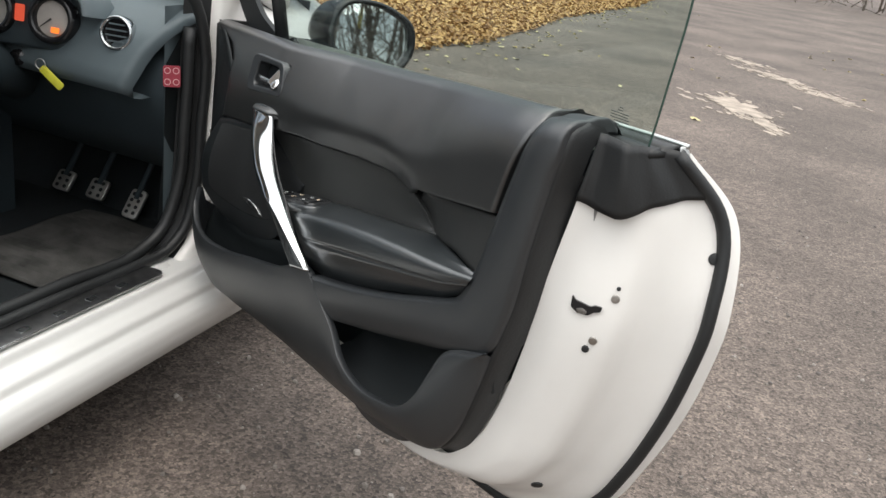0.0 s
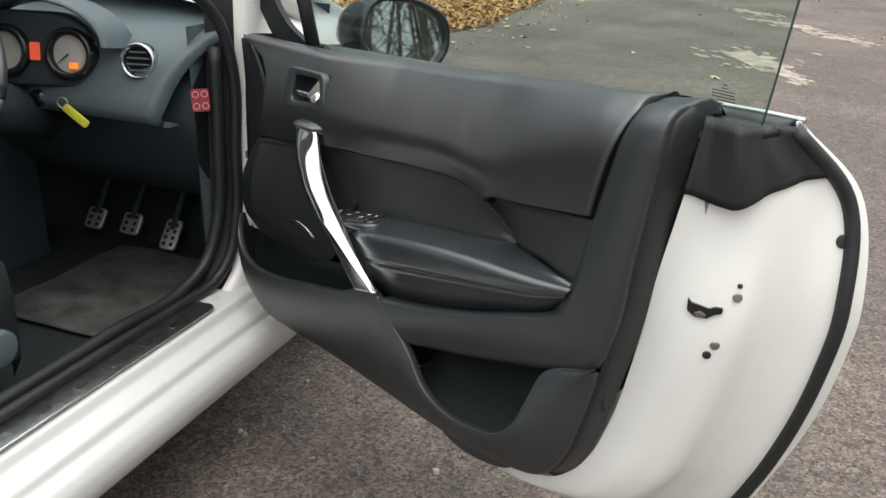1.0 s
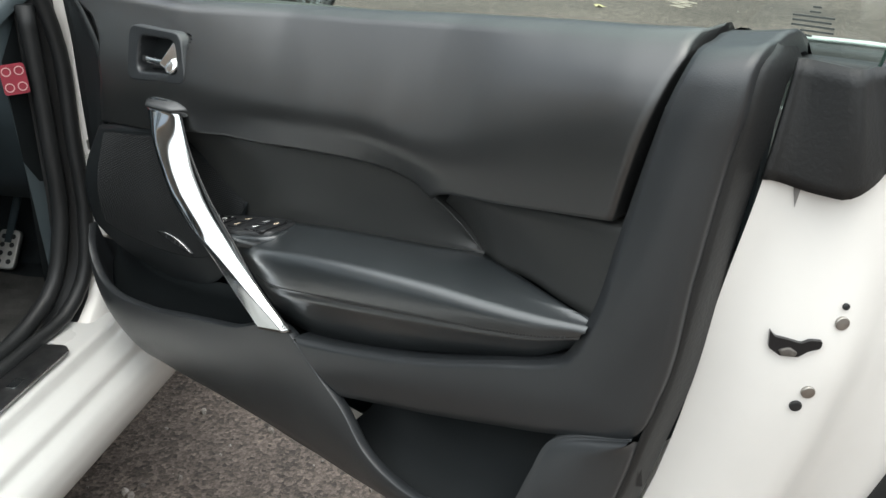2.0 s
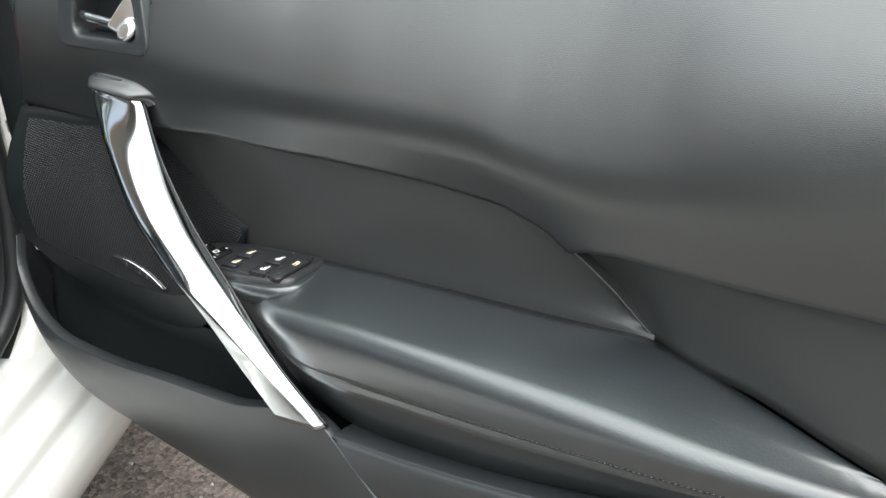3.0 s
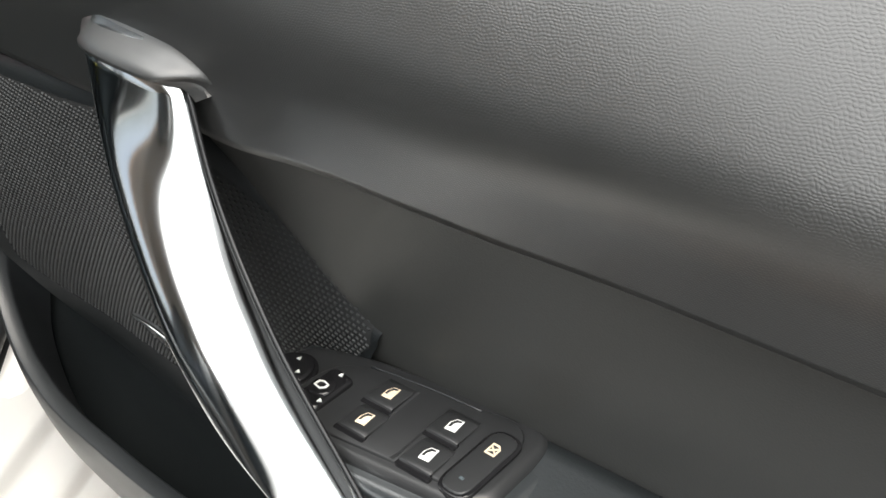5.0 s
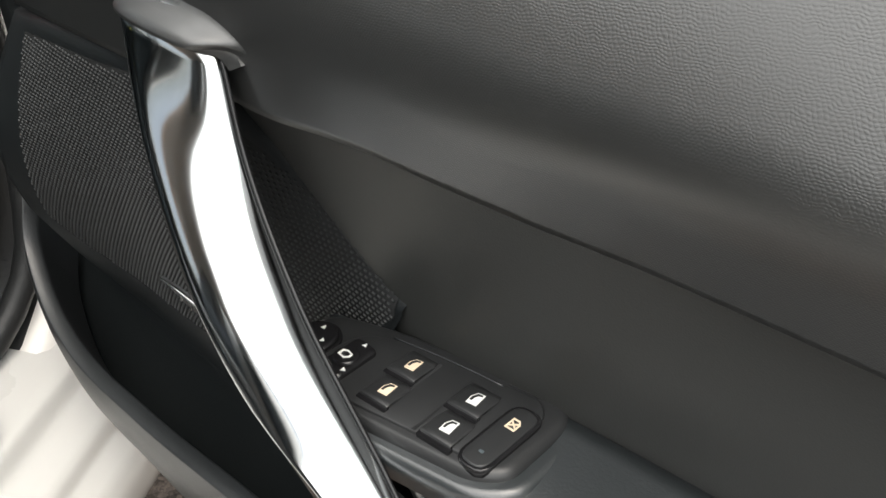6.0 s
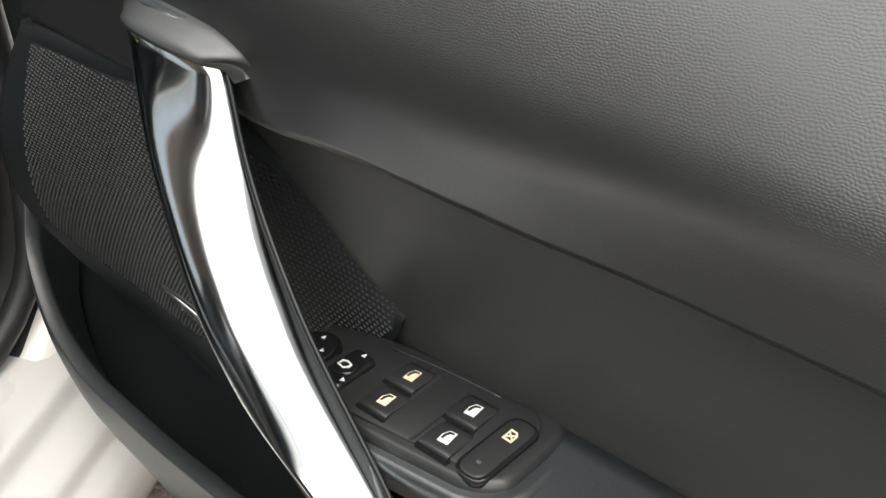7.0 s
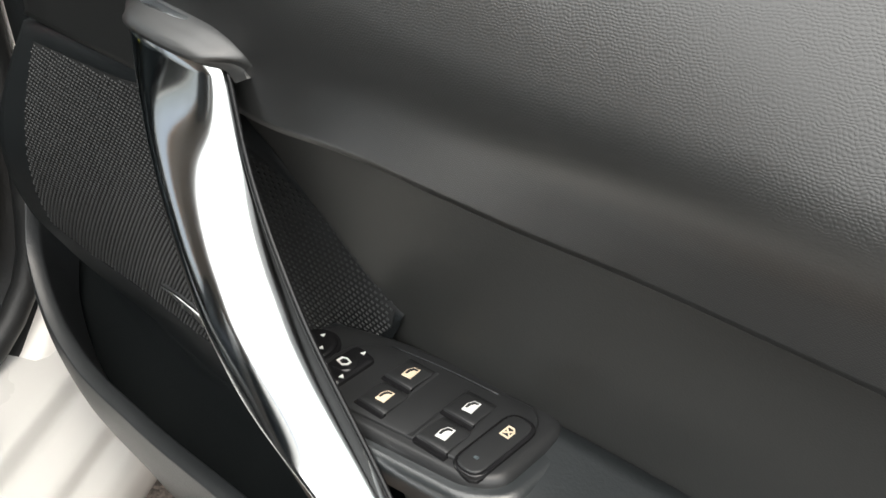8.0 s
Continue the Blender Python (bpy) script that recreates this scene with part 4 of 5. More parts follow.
def shell_at(k, v):
    """A place on the shut face: k along it from the window downwards, v across it."""
    f = min(max(k, 0.0), SN - 1.0001)
    i, u = int(f), f - int(f)
    a, b = SI[i].lerp(SI[i + 1], u), SO[i].lerp(SO[i + 1], u)
    p = a.lerp(b, v)
    p = p + Vector((0.016, -0.010, 0)) * math.sin(math.pi * min(v * 1.3, 1.0)) * ease(v * 6)
    # the half beside the lining stands proud of the rest, with a folded step along the foot
    c = interp(k, [(0, 0.5), (18, 0.52), (36, 0.5), (46, 0.42), (54, 0.25), (62, 0.10)])
    p += Vector((0.7, -0.7, 0)) * 0.017 * (1 - ease((v - c + 0.07) / 0.14)) * ease(v * 8) * ease((k - 8) / 12) * (1 - ease((k - 56) / 8))
    p += Vector((0.5, -0.8, -0.2)) * 0.006 * ease((k - 46) / 8) * math.exp(-(((v - 0.14) / 0.07) ** 2))
    return p


def shell():
    rows = [[p + Vector((0, -0.002, 0)) for p in SI]]
    for j in range(1, 15):
        rows.append([shell_at(k, j / 14) for k in range(SN)])
    rows.append([p + Vector((0.002, 0.012, -0.002)) for p in SO])
    rows.append([e + Vector((-0.004, -0.008, 0.002)) for e in SE])
    rows.append([e + Vector((0, -0.003, 0)) for e in SE])
    rows.append([e + Vector((0.001, 0.003, 0)) for e in SE])
    part("door_shell", loft(rows), M_INNERW, DOOR, "white painted inner door shell, a little dusty")
    # outer skin up to the window line
    n = SN
    belt = [Vector((1.13 - 1.08 * k / (n - 1), 0.165 + 0.02 * math.sin(math.pi * k / (n - 1)), 0.93 - 0.055 * k / (n - 1))) for k in range(n)]
    rows = []
    for j in range(9):
        v = j / 8
        rows.append([e.lerp(b, v) + Vector((0, 0.004 + 0.035 * math.sin(math.pi * v) * min(1.0, (e - b).length / 0.25), 0)) for e, b in zip(SE, belt)])
    part("outer_skin", loft(rows), M_WHITE, DOOR, "glossy white outer door skin")
    # weather seal along the edge
    path = [o.lerp(e, 0.22) + Vector((0.002, -0.004, 0.0)) for o, e in zip(SO, SE)]
    part("edge_seal", tube(path, 0.0115, 10, 0.8), M_RUBBER, DOOR, "black rubber weather seal")
    # rubber flap below the window
    rows = []
    for j in range(31):
        v = -0.02 + 1.06 * j / 30
        end = interp(v, [(0, 7.2), (0.12, 7.6), (0.24, 7.8), (0.30, 7.5), (0.5, 6.2), (0.8, 5.2), (1.06, 4.6)])
        rows.append([shell_at(end * k / 10, v) + Vector((0.004, -0.004, 0.004 if k == 0 else 0)) + Vector((0.01, -0.006, 0)) * (max(0, math.sin(math.pi * (v - 0.05) / 0.4)) if v < 0.45 else 0) + Vector((0.7, -0.7, 0)) * 0.006 * (math.exp(-(((v - 0.24) / 0.06) ** 2)) - 0.30 * math.exp(-(((v - 0.38) / 0.06) ** 2)) + 0.25 * math.exp(-(((v - 0.58) / 0.07) ** 2))) * math.sin(math.pi * min(1.0, (k + 2) / 13)) for k in range(11)])
    part("rubber_flap", loft(rows), M_RUBBER, DOOR, "folded black rubber flap at the window line", thick=0.003)
    # latch opening, screws and plugs
    def on(k, v, lift=0.0):
        p = shell_at(k, v)
        tx, ty = shell_at(k, v + 0.02) - p, shell_at(k + 1, v) - p
        nrm = tx.cross(ty).normalized()
        if nrm.x < 0:
            nrm = -nrm
        return facing(p + nrm * lift, nrm)

    return on


ON = shell()


def shut_face_fittings():
    def nearest(p):
        best = min(((shell_at(k / 2, v / 40) - Vector(p)).length, k / 2, v / 40) for k in range(0, 140) for v in range(0, 41))
        return best[1], best[2]

    k, v = nearest((1.105, 0.088, 0.732))
    m = ON(k, v, 0.0035)
    mouth = rounded([(0.8 * x, 0.8 * y) for x, y in ((-0.025, 0.015), (-0.019, 0.008), (-0.007, 0.006), (0.006, 0.003), (0.013, 0.007), (0.025, 0.007), (0.024, -0.001), (0.013, -0.005), (0.005, -0.012), (-0.012, -0.012), (-0.024, -0.004))], 0.002)
    lat = part("latch_opening", outline_solid(mouth, 0.004, m), M_PIANO, DOOR, "dark latch opening in the shut face", smooth=False)
    part("latch_claw", outline_solid(rounded([(-0.012, -0.004), (-0.004, -0.001), (0.003, -0.005), (0.001, -0.009), (-0.009, -0.009)], 0.002), 0.003, m @ Matrix.Translation((0, 0, 0.002)), 0.001), M_CLAW, lat, "dark steel latch claw")
    for p, r, metal in (((1.114, 0.118, 0.743), 0.0056, M_STEEL), ((1.114, 0.096, 0.690), 0.0056, M_STEEL), ((1.113, 0.089, 0.676), 0.005, M_RUBBER), ((1.114, 0.117, 0.760), 0.0028, M_RUBBER), ((1.183, 0.210, 0.809), 0.008, M_RUBBER), ((1.058, 0.12, 0.389), 0.009, M_RUBBER)):
        k, v = nearest(p)
        part("screw" if metal is M_STEEL else "plug", outline_solid(disc(r, 18), 0.004, ON(k, v, 0.0022), 0.001), metal, DOOR, "steel latch screw" if metal is M_STEEL else "black rubber plug")

    k, v = nearest((1.090, 0.074, 0.852))
    part("paint_chip", outline_solid([(-0.003, 0.010), (0.004, 0.011), (0.003, 0.004), (0.001, -0.012), (-0.0015, 0.0)], 0.002, ON(k, v, 0.0012)), mat("bare_chipped_paint", (0.2, 0.19, 0.18), 0.7, 0, 200, 0.3), DOOR, "small grey paint chip", smooth=False)


shut_face_fittings()


def window():
    def g(x, z):
        return Vector((x, 0.112 - 0.22 * (z - 0.94), z))
    low = [g(0.13 + 0.0, 0.86), g(1.108, 0.90)]
    rear = spline([g(1.108, 0.90), g(1.121, 0.945), g(1.143, 1.034), g(1.162, 1.12), g(1.165, 1.24), g(1.08, 1.31)], 18)
    top = spline([g(1.08, 1.31), g(0.7, 1.30), g(0.35, 1.15), g(0.17, 1.0), g(0.13, 0.95)], 16)
    bm = bmesh.new()
    bm.faces.new([bm.verts.new(p) for p in [low[0]] + rear + top[1:]])
    bmesh.ops.triangulate(bm, faces=bm.faces)
    w = part("window_glass", bm, M_GLASS, DOOR, "raised frameless tinted window pane", thick=0.004, smooth=False)
    w.visible_shadow = False
    path = [Vector((0.05 + 0.95 * k / 20, 0.122 + 0.014 * (k / 20), interp(0.05 + 0.95 * k / 20, TOP) - 0.022)) for k in range(21)]
    part("belt_strip", tube(path, 0.010, 8, 0.9), M_RUBBER, DOOR, "black rubber strip along the window")
    def rail(section, x0, x1, n=14):
        return loft([[Vector((x0 + (x1 - x0) * k / (n - 1), y + 0.012 * k / (n - 1), interp(x0 + (x1 - x0) * k / (n - 1), TOP) + z)) for y, z in section] for k in range(n)], True, True)

    bm = rail([(0.145, -0.011), (0.145, -0.0065), (0.1462, -0.004), (0.1490, -0.004), (0.1505, -0.0065), (0.1505, -0.011)], 1.02, 1.140)
    part("belt_trim", bm, M_SATIN, DOOR, "slim bright window trim")
    part("trim_end", outline_solid(rounded([(-0.006, -0.014), (0.004, -0.016), (0.007, 0.002), (0.002, 0.009), (-0.008, 0.010)], 0.004), 0.004, facing((1.1405, 0.156, 0.936), (0.9, -0.5, 0.2)), 0.001), M_SATIN, DOOR, "bright end cap of the window trim")
    bm = rail([(0.090, -0.022), (0.090, -0.016), (0.093, -0.012), (0.106, -0.010), (0.107, -0.013), (0.113, -0.013), (0.114, -0.009), (0.1435, -0.008), (0.1445, -0.022)], 1.03, 1.131)
    part("window_channel", bm, M_RUBBER, DOOR, "black rubber window channel end")
    part("pane_edge", tube([q + Vector((0, -0.002, 0)) for q in rear], 0.0014, 6), M_EDGE, w, "dark green ground edge of the pane")
    # etched mark: plain bars
    bm = bmesh.new()
    for k, (wdt, dx) in enumerate(((0.006, 0.002), (0.008, 0.001), (0.030, 0.0), (0.028, -0.001), (0.031, 0.0), (0.024, 0.003), (0.012, -0.006))):
        q = g(1.072 + dx, 0.978 - 0.0035 * k)
        bmesh.ops.create_cube(bm, size=1, matrix=Matrix.Translation(q + Vector((0, -0.004, 0))) @ Matrix.Diagonal((wdt, 0.0005, 0.0013, 1)))
    part("etched_mark", bm, mat("grey_etching", (0.07, 0.08, 0.075), 0.6), w, smooth=False)


window()


def mirror():
    d = Vector((0.125, 0.335, 0.895))
    look_to = Vector((1.0, -0.16, 0.15))
    m = facing(d, look_to, roll=-8)
    edge = rounded([(-0.090, -0.046), (0.070, -0.066), (0.102, -0.020), (0.092, 0.040), (0.02, 0.066), (-0.075, 0.056)], 0.045, 7)
    rows = []
    for sc, h in ((0.15, -0.115), (0.5, -0.105), (0.8, -0.08), (1.02, -0.05), (1.14, -0.015), (1.17, 0.004), (1.10, 0.014), (1.0, 0.010), (0.99, -0.006)):
        rows.append([m @ Vector((x * sc - 0.045 * ease(-h / 0.08), y * sc, h)) for x, y in edge])
    hs = part("door_mirror", loft(rows, True), M_PIANO, DOOR, "dark door mirror housing")
    bm = bmesh.new()
    bm.faces.new([bm.verts.new(m @ Vector((x * 1.0, y * 1.0, -0.003))) for x, y in edge])
    part("mirror_glass", bm, M_MIRROR, hs, "mirror glass reflecting bare trees", smooth=False)
    part("mirror_arm", tube([Vector((0.10, 0.17, 0.86)), Vector((0.07, 0.23, 0.852)), d + Vector((-0.06, -0.03, -0.04))], 0.022, 10, 0.8), M_PIANO, DOOR, "dark mirror arm")
    # quarter-light post and sail
    part("quarter_post", tube([Vector((0.135, 0.128, 0.85)), Vector((0.128, 0.108, 0.96)), Vector((0.12, 0.08, 1.08))], 0.011, 8, 1.4), M_RUBBER, DOOR, "black quarter-light post")


mirror()


def sail():
    """The black corner piece between the windscreen pillar and the quarter light."""
    out = [(0.02, 0.872), (0.215, 0.872), (0.13, 0.885), (0.05, 0.912), (0.005, 0.945), (-0.03, 0.99), (-0.09, 1.03), (-0.13, 1.0), (-0.07, 0.93), (-0.02, 0.885)]
    bm = bmesh.new()
    bm.faces.new([bm.verts.new((x, 0.112, z)) for x, z in rounded(out, 0.02)])
    part("corner_sail", bm, M_PIT, DOOR, "black corner piece at the quarter light", thick=0.012, smooth=False)


sail()

# ---- the car: f forward along it, i inward from the sill, z up ----
FWD, INW, HINGE = Vector((-0.518, 0.855, 0)), Vector((-0.855, -0.518, 0)), Vector((0, -0.06, 0))


def C(f, i, z):
    return HINGE + FWD * f + INW * i + Vector((0, 0, z))


CAR = thing("car", C(-0.4, 0.8, 0.0), "white convertible car with a black interior", "car")


def sweep(profile, f0, f1, n=2, along="f"):
    rows = []
    for k in range(n):
        s = f0 + (f1 - f0) * k / (n - 1)
        rows.append([C(s, a, b) if along == "f" else C(a, s, b) for a, b in profile])
    return loft(rows)


def car_body():
    prof = [(0.03, 0.345), (-0.046, 0.339), (-0.054, 0.336), (-0.060, 0.320), (-0.068, 0.315), (-0.090, 0.309), (-0.097, 0.304), (-0.101, 0.291), (-0.107, 0.287), (-0.122, 0.279), (-0.131, 0.262), (-0.132, 0.235), (-0.118, 0.20), (-0.06, 0.19)]
    # corners cut twice: flats with crisp rounded creases
    for _ in range(2):
        cut = [prof[0]]
        for (x0, z0), (x1, z1) in zip(prof, prof[1:]):
            cut += [(x0 * 0.8 + x1 * 0.2, z0 * 0.8 + z1 * 0.2), (x0 * 0.2 + x1 * 0.8, z0 * 0.2 + z1 * 0.8)]
        prof = cut + [prof[-1]]
    part("sill", sweep(prof, -1.6, 0.18, 12), M_WHITE, CAR, "white painted sill")
    # underside, floor
    bm = loft([[C(-1.9, -0.02, 0.15), C(0.9, -0.02, 0.15)], [C(-1.9, 1.5, 0.15), C(0.9, 1.5, 0.15)]])
    part("underbody", bm, M_DARK, CAR, thick=0.02, smooth=False)
    bm = loft([[C(-1.6, 0.03, 0.345), C(0.30, 0.03, 0.345)], [C(-1.6, 0.05, 0.25), C(0.38, 0.05, 0.25)], [C(-1.6, 1.45, 0.24), C(0.38, 1.45, 0.24)]])
    part("carpet", bm, M_CARPET, CAR, "dark carpeted footwell", smooth=False)
    bm = loft([[C(0.38, 0.03, 0.24), C(0.55, 0.03, 0.45), C(0.6, 0.03, 0.9)], [C(0.38, 1.45, 0.24), C(0.55, 1.45, 0.45), C(0.6, 1.45, 0.9)]])
    part("firewall", bm, M_CARPET, CAR, smooth=False)
    # hinge pillar: its flank curves down into the sill
    zs = [0.325, 0.345, 0.37, 0.41, 0.46, 0.55, 0.65, 0.75, 0.85, 0.95, 1.02]
    def fs(z):
        return interp(z, [(0.32, -0.02), (0.345, 0.036), (0.37, 0.070), (0.41, 0.094), (0.5, 0.111), (0.8, 0.125), (1.05, 0.133)])
    rows = [[C(fs(z) + d, i, z) for z in zs] for d, i in ((-0.030, 0.05), (-0.010, 0.03), (0.0, 0.0))]
    part("pillar_lining", loft(rows), M_RUBBER, CAR, "black inner face of the pillar")
    rows = [[C(fs(z) + d, i, z) for z in zs] for d, i in ((0.0, 0.0), (0.004, -0.016), (0.014, -0.024), (0.05, -0.030), (0.09, -0.034))]
    part("hinge_pillar", loft(rows), M_INNERW, CAR, "white painted hinge pillar")
    for z in (0.63, 0.46):
        part("hinge", outline_solid(rect(0.022, 0.018, 0.003), 0.02, facing(C(fs(z) + 0.016, -0.026, z), -INW), 0.003), M_STEEL, CAR, "bare metal door hinge")
    path = spline([C(-1.2, 0.020, 0.352), C(-0.3, 0.020, 0.352), C(-0.06, 0.018, 0.352), C(0.018, 0.010, 0.362), C(0.068, 0.003, 0.40), C(0.100, -0.002, 0.5), C(0.108, -0.003, 0.65), C(0.112, -0.004, 0.8), C(0.09, 0.004, 0.90), C(-0.08, 0.05, 1.05), C(-0.25, 0.10, 1.22)], 70)
    part("door_seal", tube(path, 0.0125, 10), M_RUBBER, CAR, "black rubber door aperture seal")
    path = spline([C(-1.2, 0.045, 0.360), C(-0.25, 0.045, 0.362), C(-0.04, 0.04, 0.368), C(0.03, 0.036, 0.40), C(0.072, 0.026, 0.5), C(0.082, 0.022, 0.66), C(0.088, 0.022, 0.86)], 50)
    part("seal_trim", tube(path, 0.014, 8), M_RUBBER, CAR, "dark grey sill trim inside the seal")
    # kick panel
    bm = loft([[C(0.05, 0.045, 0.26), C(0.05, 0.05, 0.55), C(0.05, 0.06, 0.9)], [C(0.40, 0.05, 0.26), C(0.42, 0.06, 0.55), C(0.42, 0.08, 0.9)]])
    part("kick_panel", bm, M_DASH, CAR, "dark side panel of the footwell")
    # sill plate
    bm = outline_solid(rounded([(-1.0, 0.012), (-0.05, 0.008), (-0.045, -0.03), (-0.06, -0.045), (-1.0, -0.045)], 0.008), 0.004, Matrix.Identity(4), 0.001)
    for v in bm.verts:
        v.co = C(v.co.x, v.co.y, 0.348 + v.co.z)
    plate = part("sill_plate", bm, M_PLATE, CAR, "dark brushed metal sill plate")
    part("plate_edge", tube([C(-1.0, -0.0455, 0.3490), C(-0.5, -0.0455, 0.3490), C(-0.062, -0.0455, 0.3490)], 0.0012, 6), M_LEVER, plate, "bright polished edge")
    # plain bars in place of the lettering on the plate
    for k in range(7):
        part("plate_mark", outline_solid(rect(0.026, 0.016, 0.004), 0.001, Matrix.Translation(C(-0.16 - 0.085 * k, -0.022, 0.3495)) @ pose(0, 0, 0, 0, 0, 121)), M_LEVER, plate, "raised metal mark", smooth=False)
    # body ahead of the door
    rows = []
    for f, d, drop in ((0.17, 0.0, 0.0), (0.35, 0.0, 0.0), (0.55, 0.02, 0.01), (0.75, 0.06, 0.03), (0.92, 0.14, 0.08), (1.02, 0.3, 0.16)):
        rows.append([C(f, i + d, z - drop * max(0.0, z - 0.3)) for i, z in ((-0.085, 0.22), (-0.10, 0.45), (-0.095, 0.65), (-0.075, 0.79), (-0.03, 0.868), (0.08, 0.925), (0.4, 0.975), (1.3, 0.99))])
    part("front_wing", loft(rows), M_WHITE, CAR, "glossy white front wing and bonnet edge")


car_body()


def dashboard():
    upper = [tuple(p[:2]) for p in spline([(0.70, 0.955, 0), (0.35, 0.935, 0), (0.2, 0.908, 0), (0.09, 0.880, 0), (0.03, 0.848, 0), (0.0, 0.81, 0), (-0.02, 0.765, 0), (-0.034, 0.726, 0), (-0.028, 0.714, 0), (0.03, 0.706, 0)], 34)]
    rows = []
    def end(z):
        return interp(z, [(0.70, 0.100), (0.735, 0.094), (0.80, 0.072), (0.85, 0.045), (0.885, 0.025), (0.95, 0.012)])
    for i, d in ((0.0, 0.03), (0.002, 0.010), (0.010, 0.002), (0.022, 0.0), (0.12, 0.0), (0.5, 0.0), (0.9, 0.0), (1.35, 0.0)):
        rows.append([C(f + d, end(z) + i, z - d * 0.4) for f, z in upper])
    part("dashboard", loft(rows), M_DASH, CAR, "grey moulded dashboard top")
    rows = []
    for i in (0.055, 0.075, 0.3, 0.8, 1.4):
        rows.append([C(f, i, z) for f, z in ((0.12, 0.84), (0.06, 0.78), (0.055, 0.708), (0.07, 0.66), (0.13, 0.56), (0.24, 0.47), (0.36, 0.46), (0.46, 0.45))])
    part("knee_panel", loft(rows), M_DARK, CAR, "black knee panel under the dashboard")
    bm = loft([[C(0.03, 0.052, 0.30), C(0.05, 0.052, 0.60), C(0.05, 0.052, 0.78), C(0.13, 0.052, 0.875)], [C(0.45, 0.056, 0.30), C(0.45, 0.056, 0.60), C(0.45, 0.056, 0.80), C(0.45, 0.056, 0.90)]])
    part("dash_end", bm, M_PIT, CAR, "black end panel of the dashboard")
    to = -FWD * 1.0 - INW * 0.25 + Vector((0, 0, 0.15))
    m = facing(C(-0.007, 0.140, 0.832), to)
    vent = part("air_vent", ring(0.037, 0.029, 0.03, m), M_CHROME, CAR, "round chrome-ringed air vent")
    part("vent_core", outline_solid(disc(0.030), 0.02, m @ Matrix.Translation((0, 0, -0.012))), M_PIANO, vent, smooth=False)
    for k in range(4):
        bm = bmesh.new()
        bmesh.ops.create_cube(bm, size=1, matrix=m @ Matrix.Translation((0, -0.018 + 0.012 * k, -0.010)) @ Matrix.Diagonal((0.052 - 0.012 * abs(k - 1.5), 0.003, 0.014, 1)))
        part("vent_slat", bm, M_DASH, vent, smooth=False)
    # instruments
    m = facing(C(-0.034, 0.330, 0.832), to)
    hood = part("instrument_panel", outline_solid(rounded([(-0.16, -0.07), (0.075, -0.065), (0.08, 0.05), (0.02, 0.085), (-0.16, 0.085)], 0.04), 0.06, m @ Matrix.Translation((0, 0, -0.012)), 0.01), M_DARK, CAR, "dark instrument panel")
    for x in (0.035, -0.105):
        q = m @ Matrix.Translation((x, 0.002, 0))
        part("gauge_ring", ring(0.054, 0.038, 0.03, q @ Matrix.Translation((0, 0, 0.006))), M_PIANO, hood, "dark gauge ring")
        part("gauge_face", outline_solid(disc(0.040), 0.006, q @ Matrix.Translation((0.003, 0, -0.008))), M_DIAL, hood, "white dial", smooth=False)
        part("gauge_needle", outline_solid(rounded([(-0.002, 0), (0.002, 0), (0.0005, 0.034), (-0.0005, 0.034)], 0.0005), 0.002, q @ pose(0, 0, 0.001, 0, 0, 130)), M_RUBBER, hood, smooth=False)
    part("warning_lamp", outline_solid(rect(0.018, 0.012, 0.002), 0.002, m @ Matrix.Translation((0.044, -0.021, -0.002))), M_GLOW, hood, "lit orange warning display", smooth=False)
    part("trip_display", outline_solid(rect(0.022, 0.036, 0.004), 0.002, m @ Matrix.Translation((-0.040, 0.004, -0.004))), M_GLOWR, hood, "lit red trip display", smooth=False)
    # brow over the instruments
    rows = []
    for u in range(13):
        a = math.pi * u / 12
        rows.append([m @ Vector((-0.03 + 0.15 * math.cos(a) * s, 0.02 + 0.085 * math.sin(a) * s, h)) for s, h in ((1.0, -0.06), (1.0, 0.03), (1.04, 0.036), (1.10, 0.02), (1.2, -0.06))])
    part("instrument_brow", loft(rows), M_DASH, CAR, "grey brow over the instruments")
    for k in range(4):
        part("demister_slot", outline_solid(rect(0.008, 0.026, 0.003), 0.004, facing(C(0.16 + 0.004 * k, 0.105 + 0.018 * k, 0.9015 + 0.001 * k), Vector((0, 0, 1)), roll=30)), M_PIANO, CAR, "dark demister slot", smooth=False)
    # red sticker
    m = facing(C(0.050, 0.036, 0.755), -FWD - INW * 0.9 + Vector((0, 0, 0.15)), roll=2)
    st = part("warning_sticker", outline_solid(rect(0.036, 0.046, 0.005), 0.002, m), M_RED, CAR, "red warning sticker", smooth=False)
    for x in (-0.009, 0.009):
        for y in (-0.012, 0.012):
            part("sticker_symbol", ring(0.007, 0.0055, 0.001, m @ Matrix.Translation((x, y, 0.0012)), 14), M_PINK, st, "pale round symbol", smooth=False)
    # steering column and wheel
    hub = C(-0.25, 0.44, 0.79)
    tilt = (-FWD + Vector((0, 0, 0.42))).normalized()
    q = facing(hub, tilt)
    wheel = part("steering_wheel", tube([q @ Vector((0.182 * math.cos(2 * math.pi * k / 40), 0.182 * math.sin(2 * math.pi * k / 40), 0)) for k in range(41)], 0.016, 10), M_LEATHER, CAR, "black leather steering wheel")
    part("wheel_hub", outline_solid(rounded([(-0.16, -0.03), (0.16, -0.03), (0.16, 0.03), (0.06, 0.06), (-0.06, 0.06), (-0.16, 0.03)], 0.03), 0.03, q @ Matrix.Translation((0, 0, 0.0)), 0.01), M_TRIM, wheel, "black wheel hub and spokes")
    part("steering_column", tube([hub - tilt * 0.02, hub - tilt * 0.3], 0.055, 12), M_DARK, CAR, "black steering column shroud")
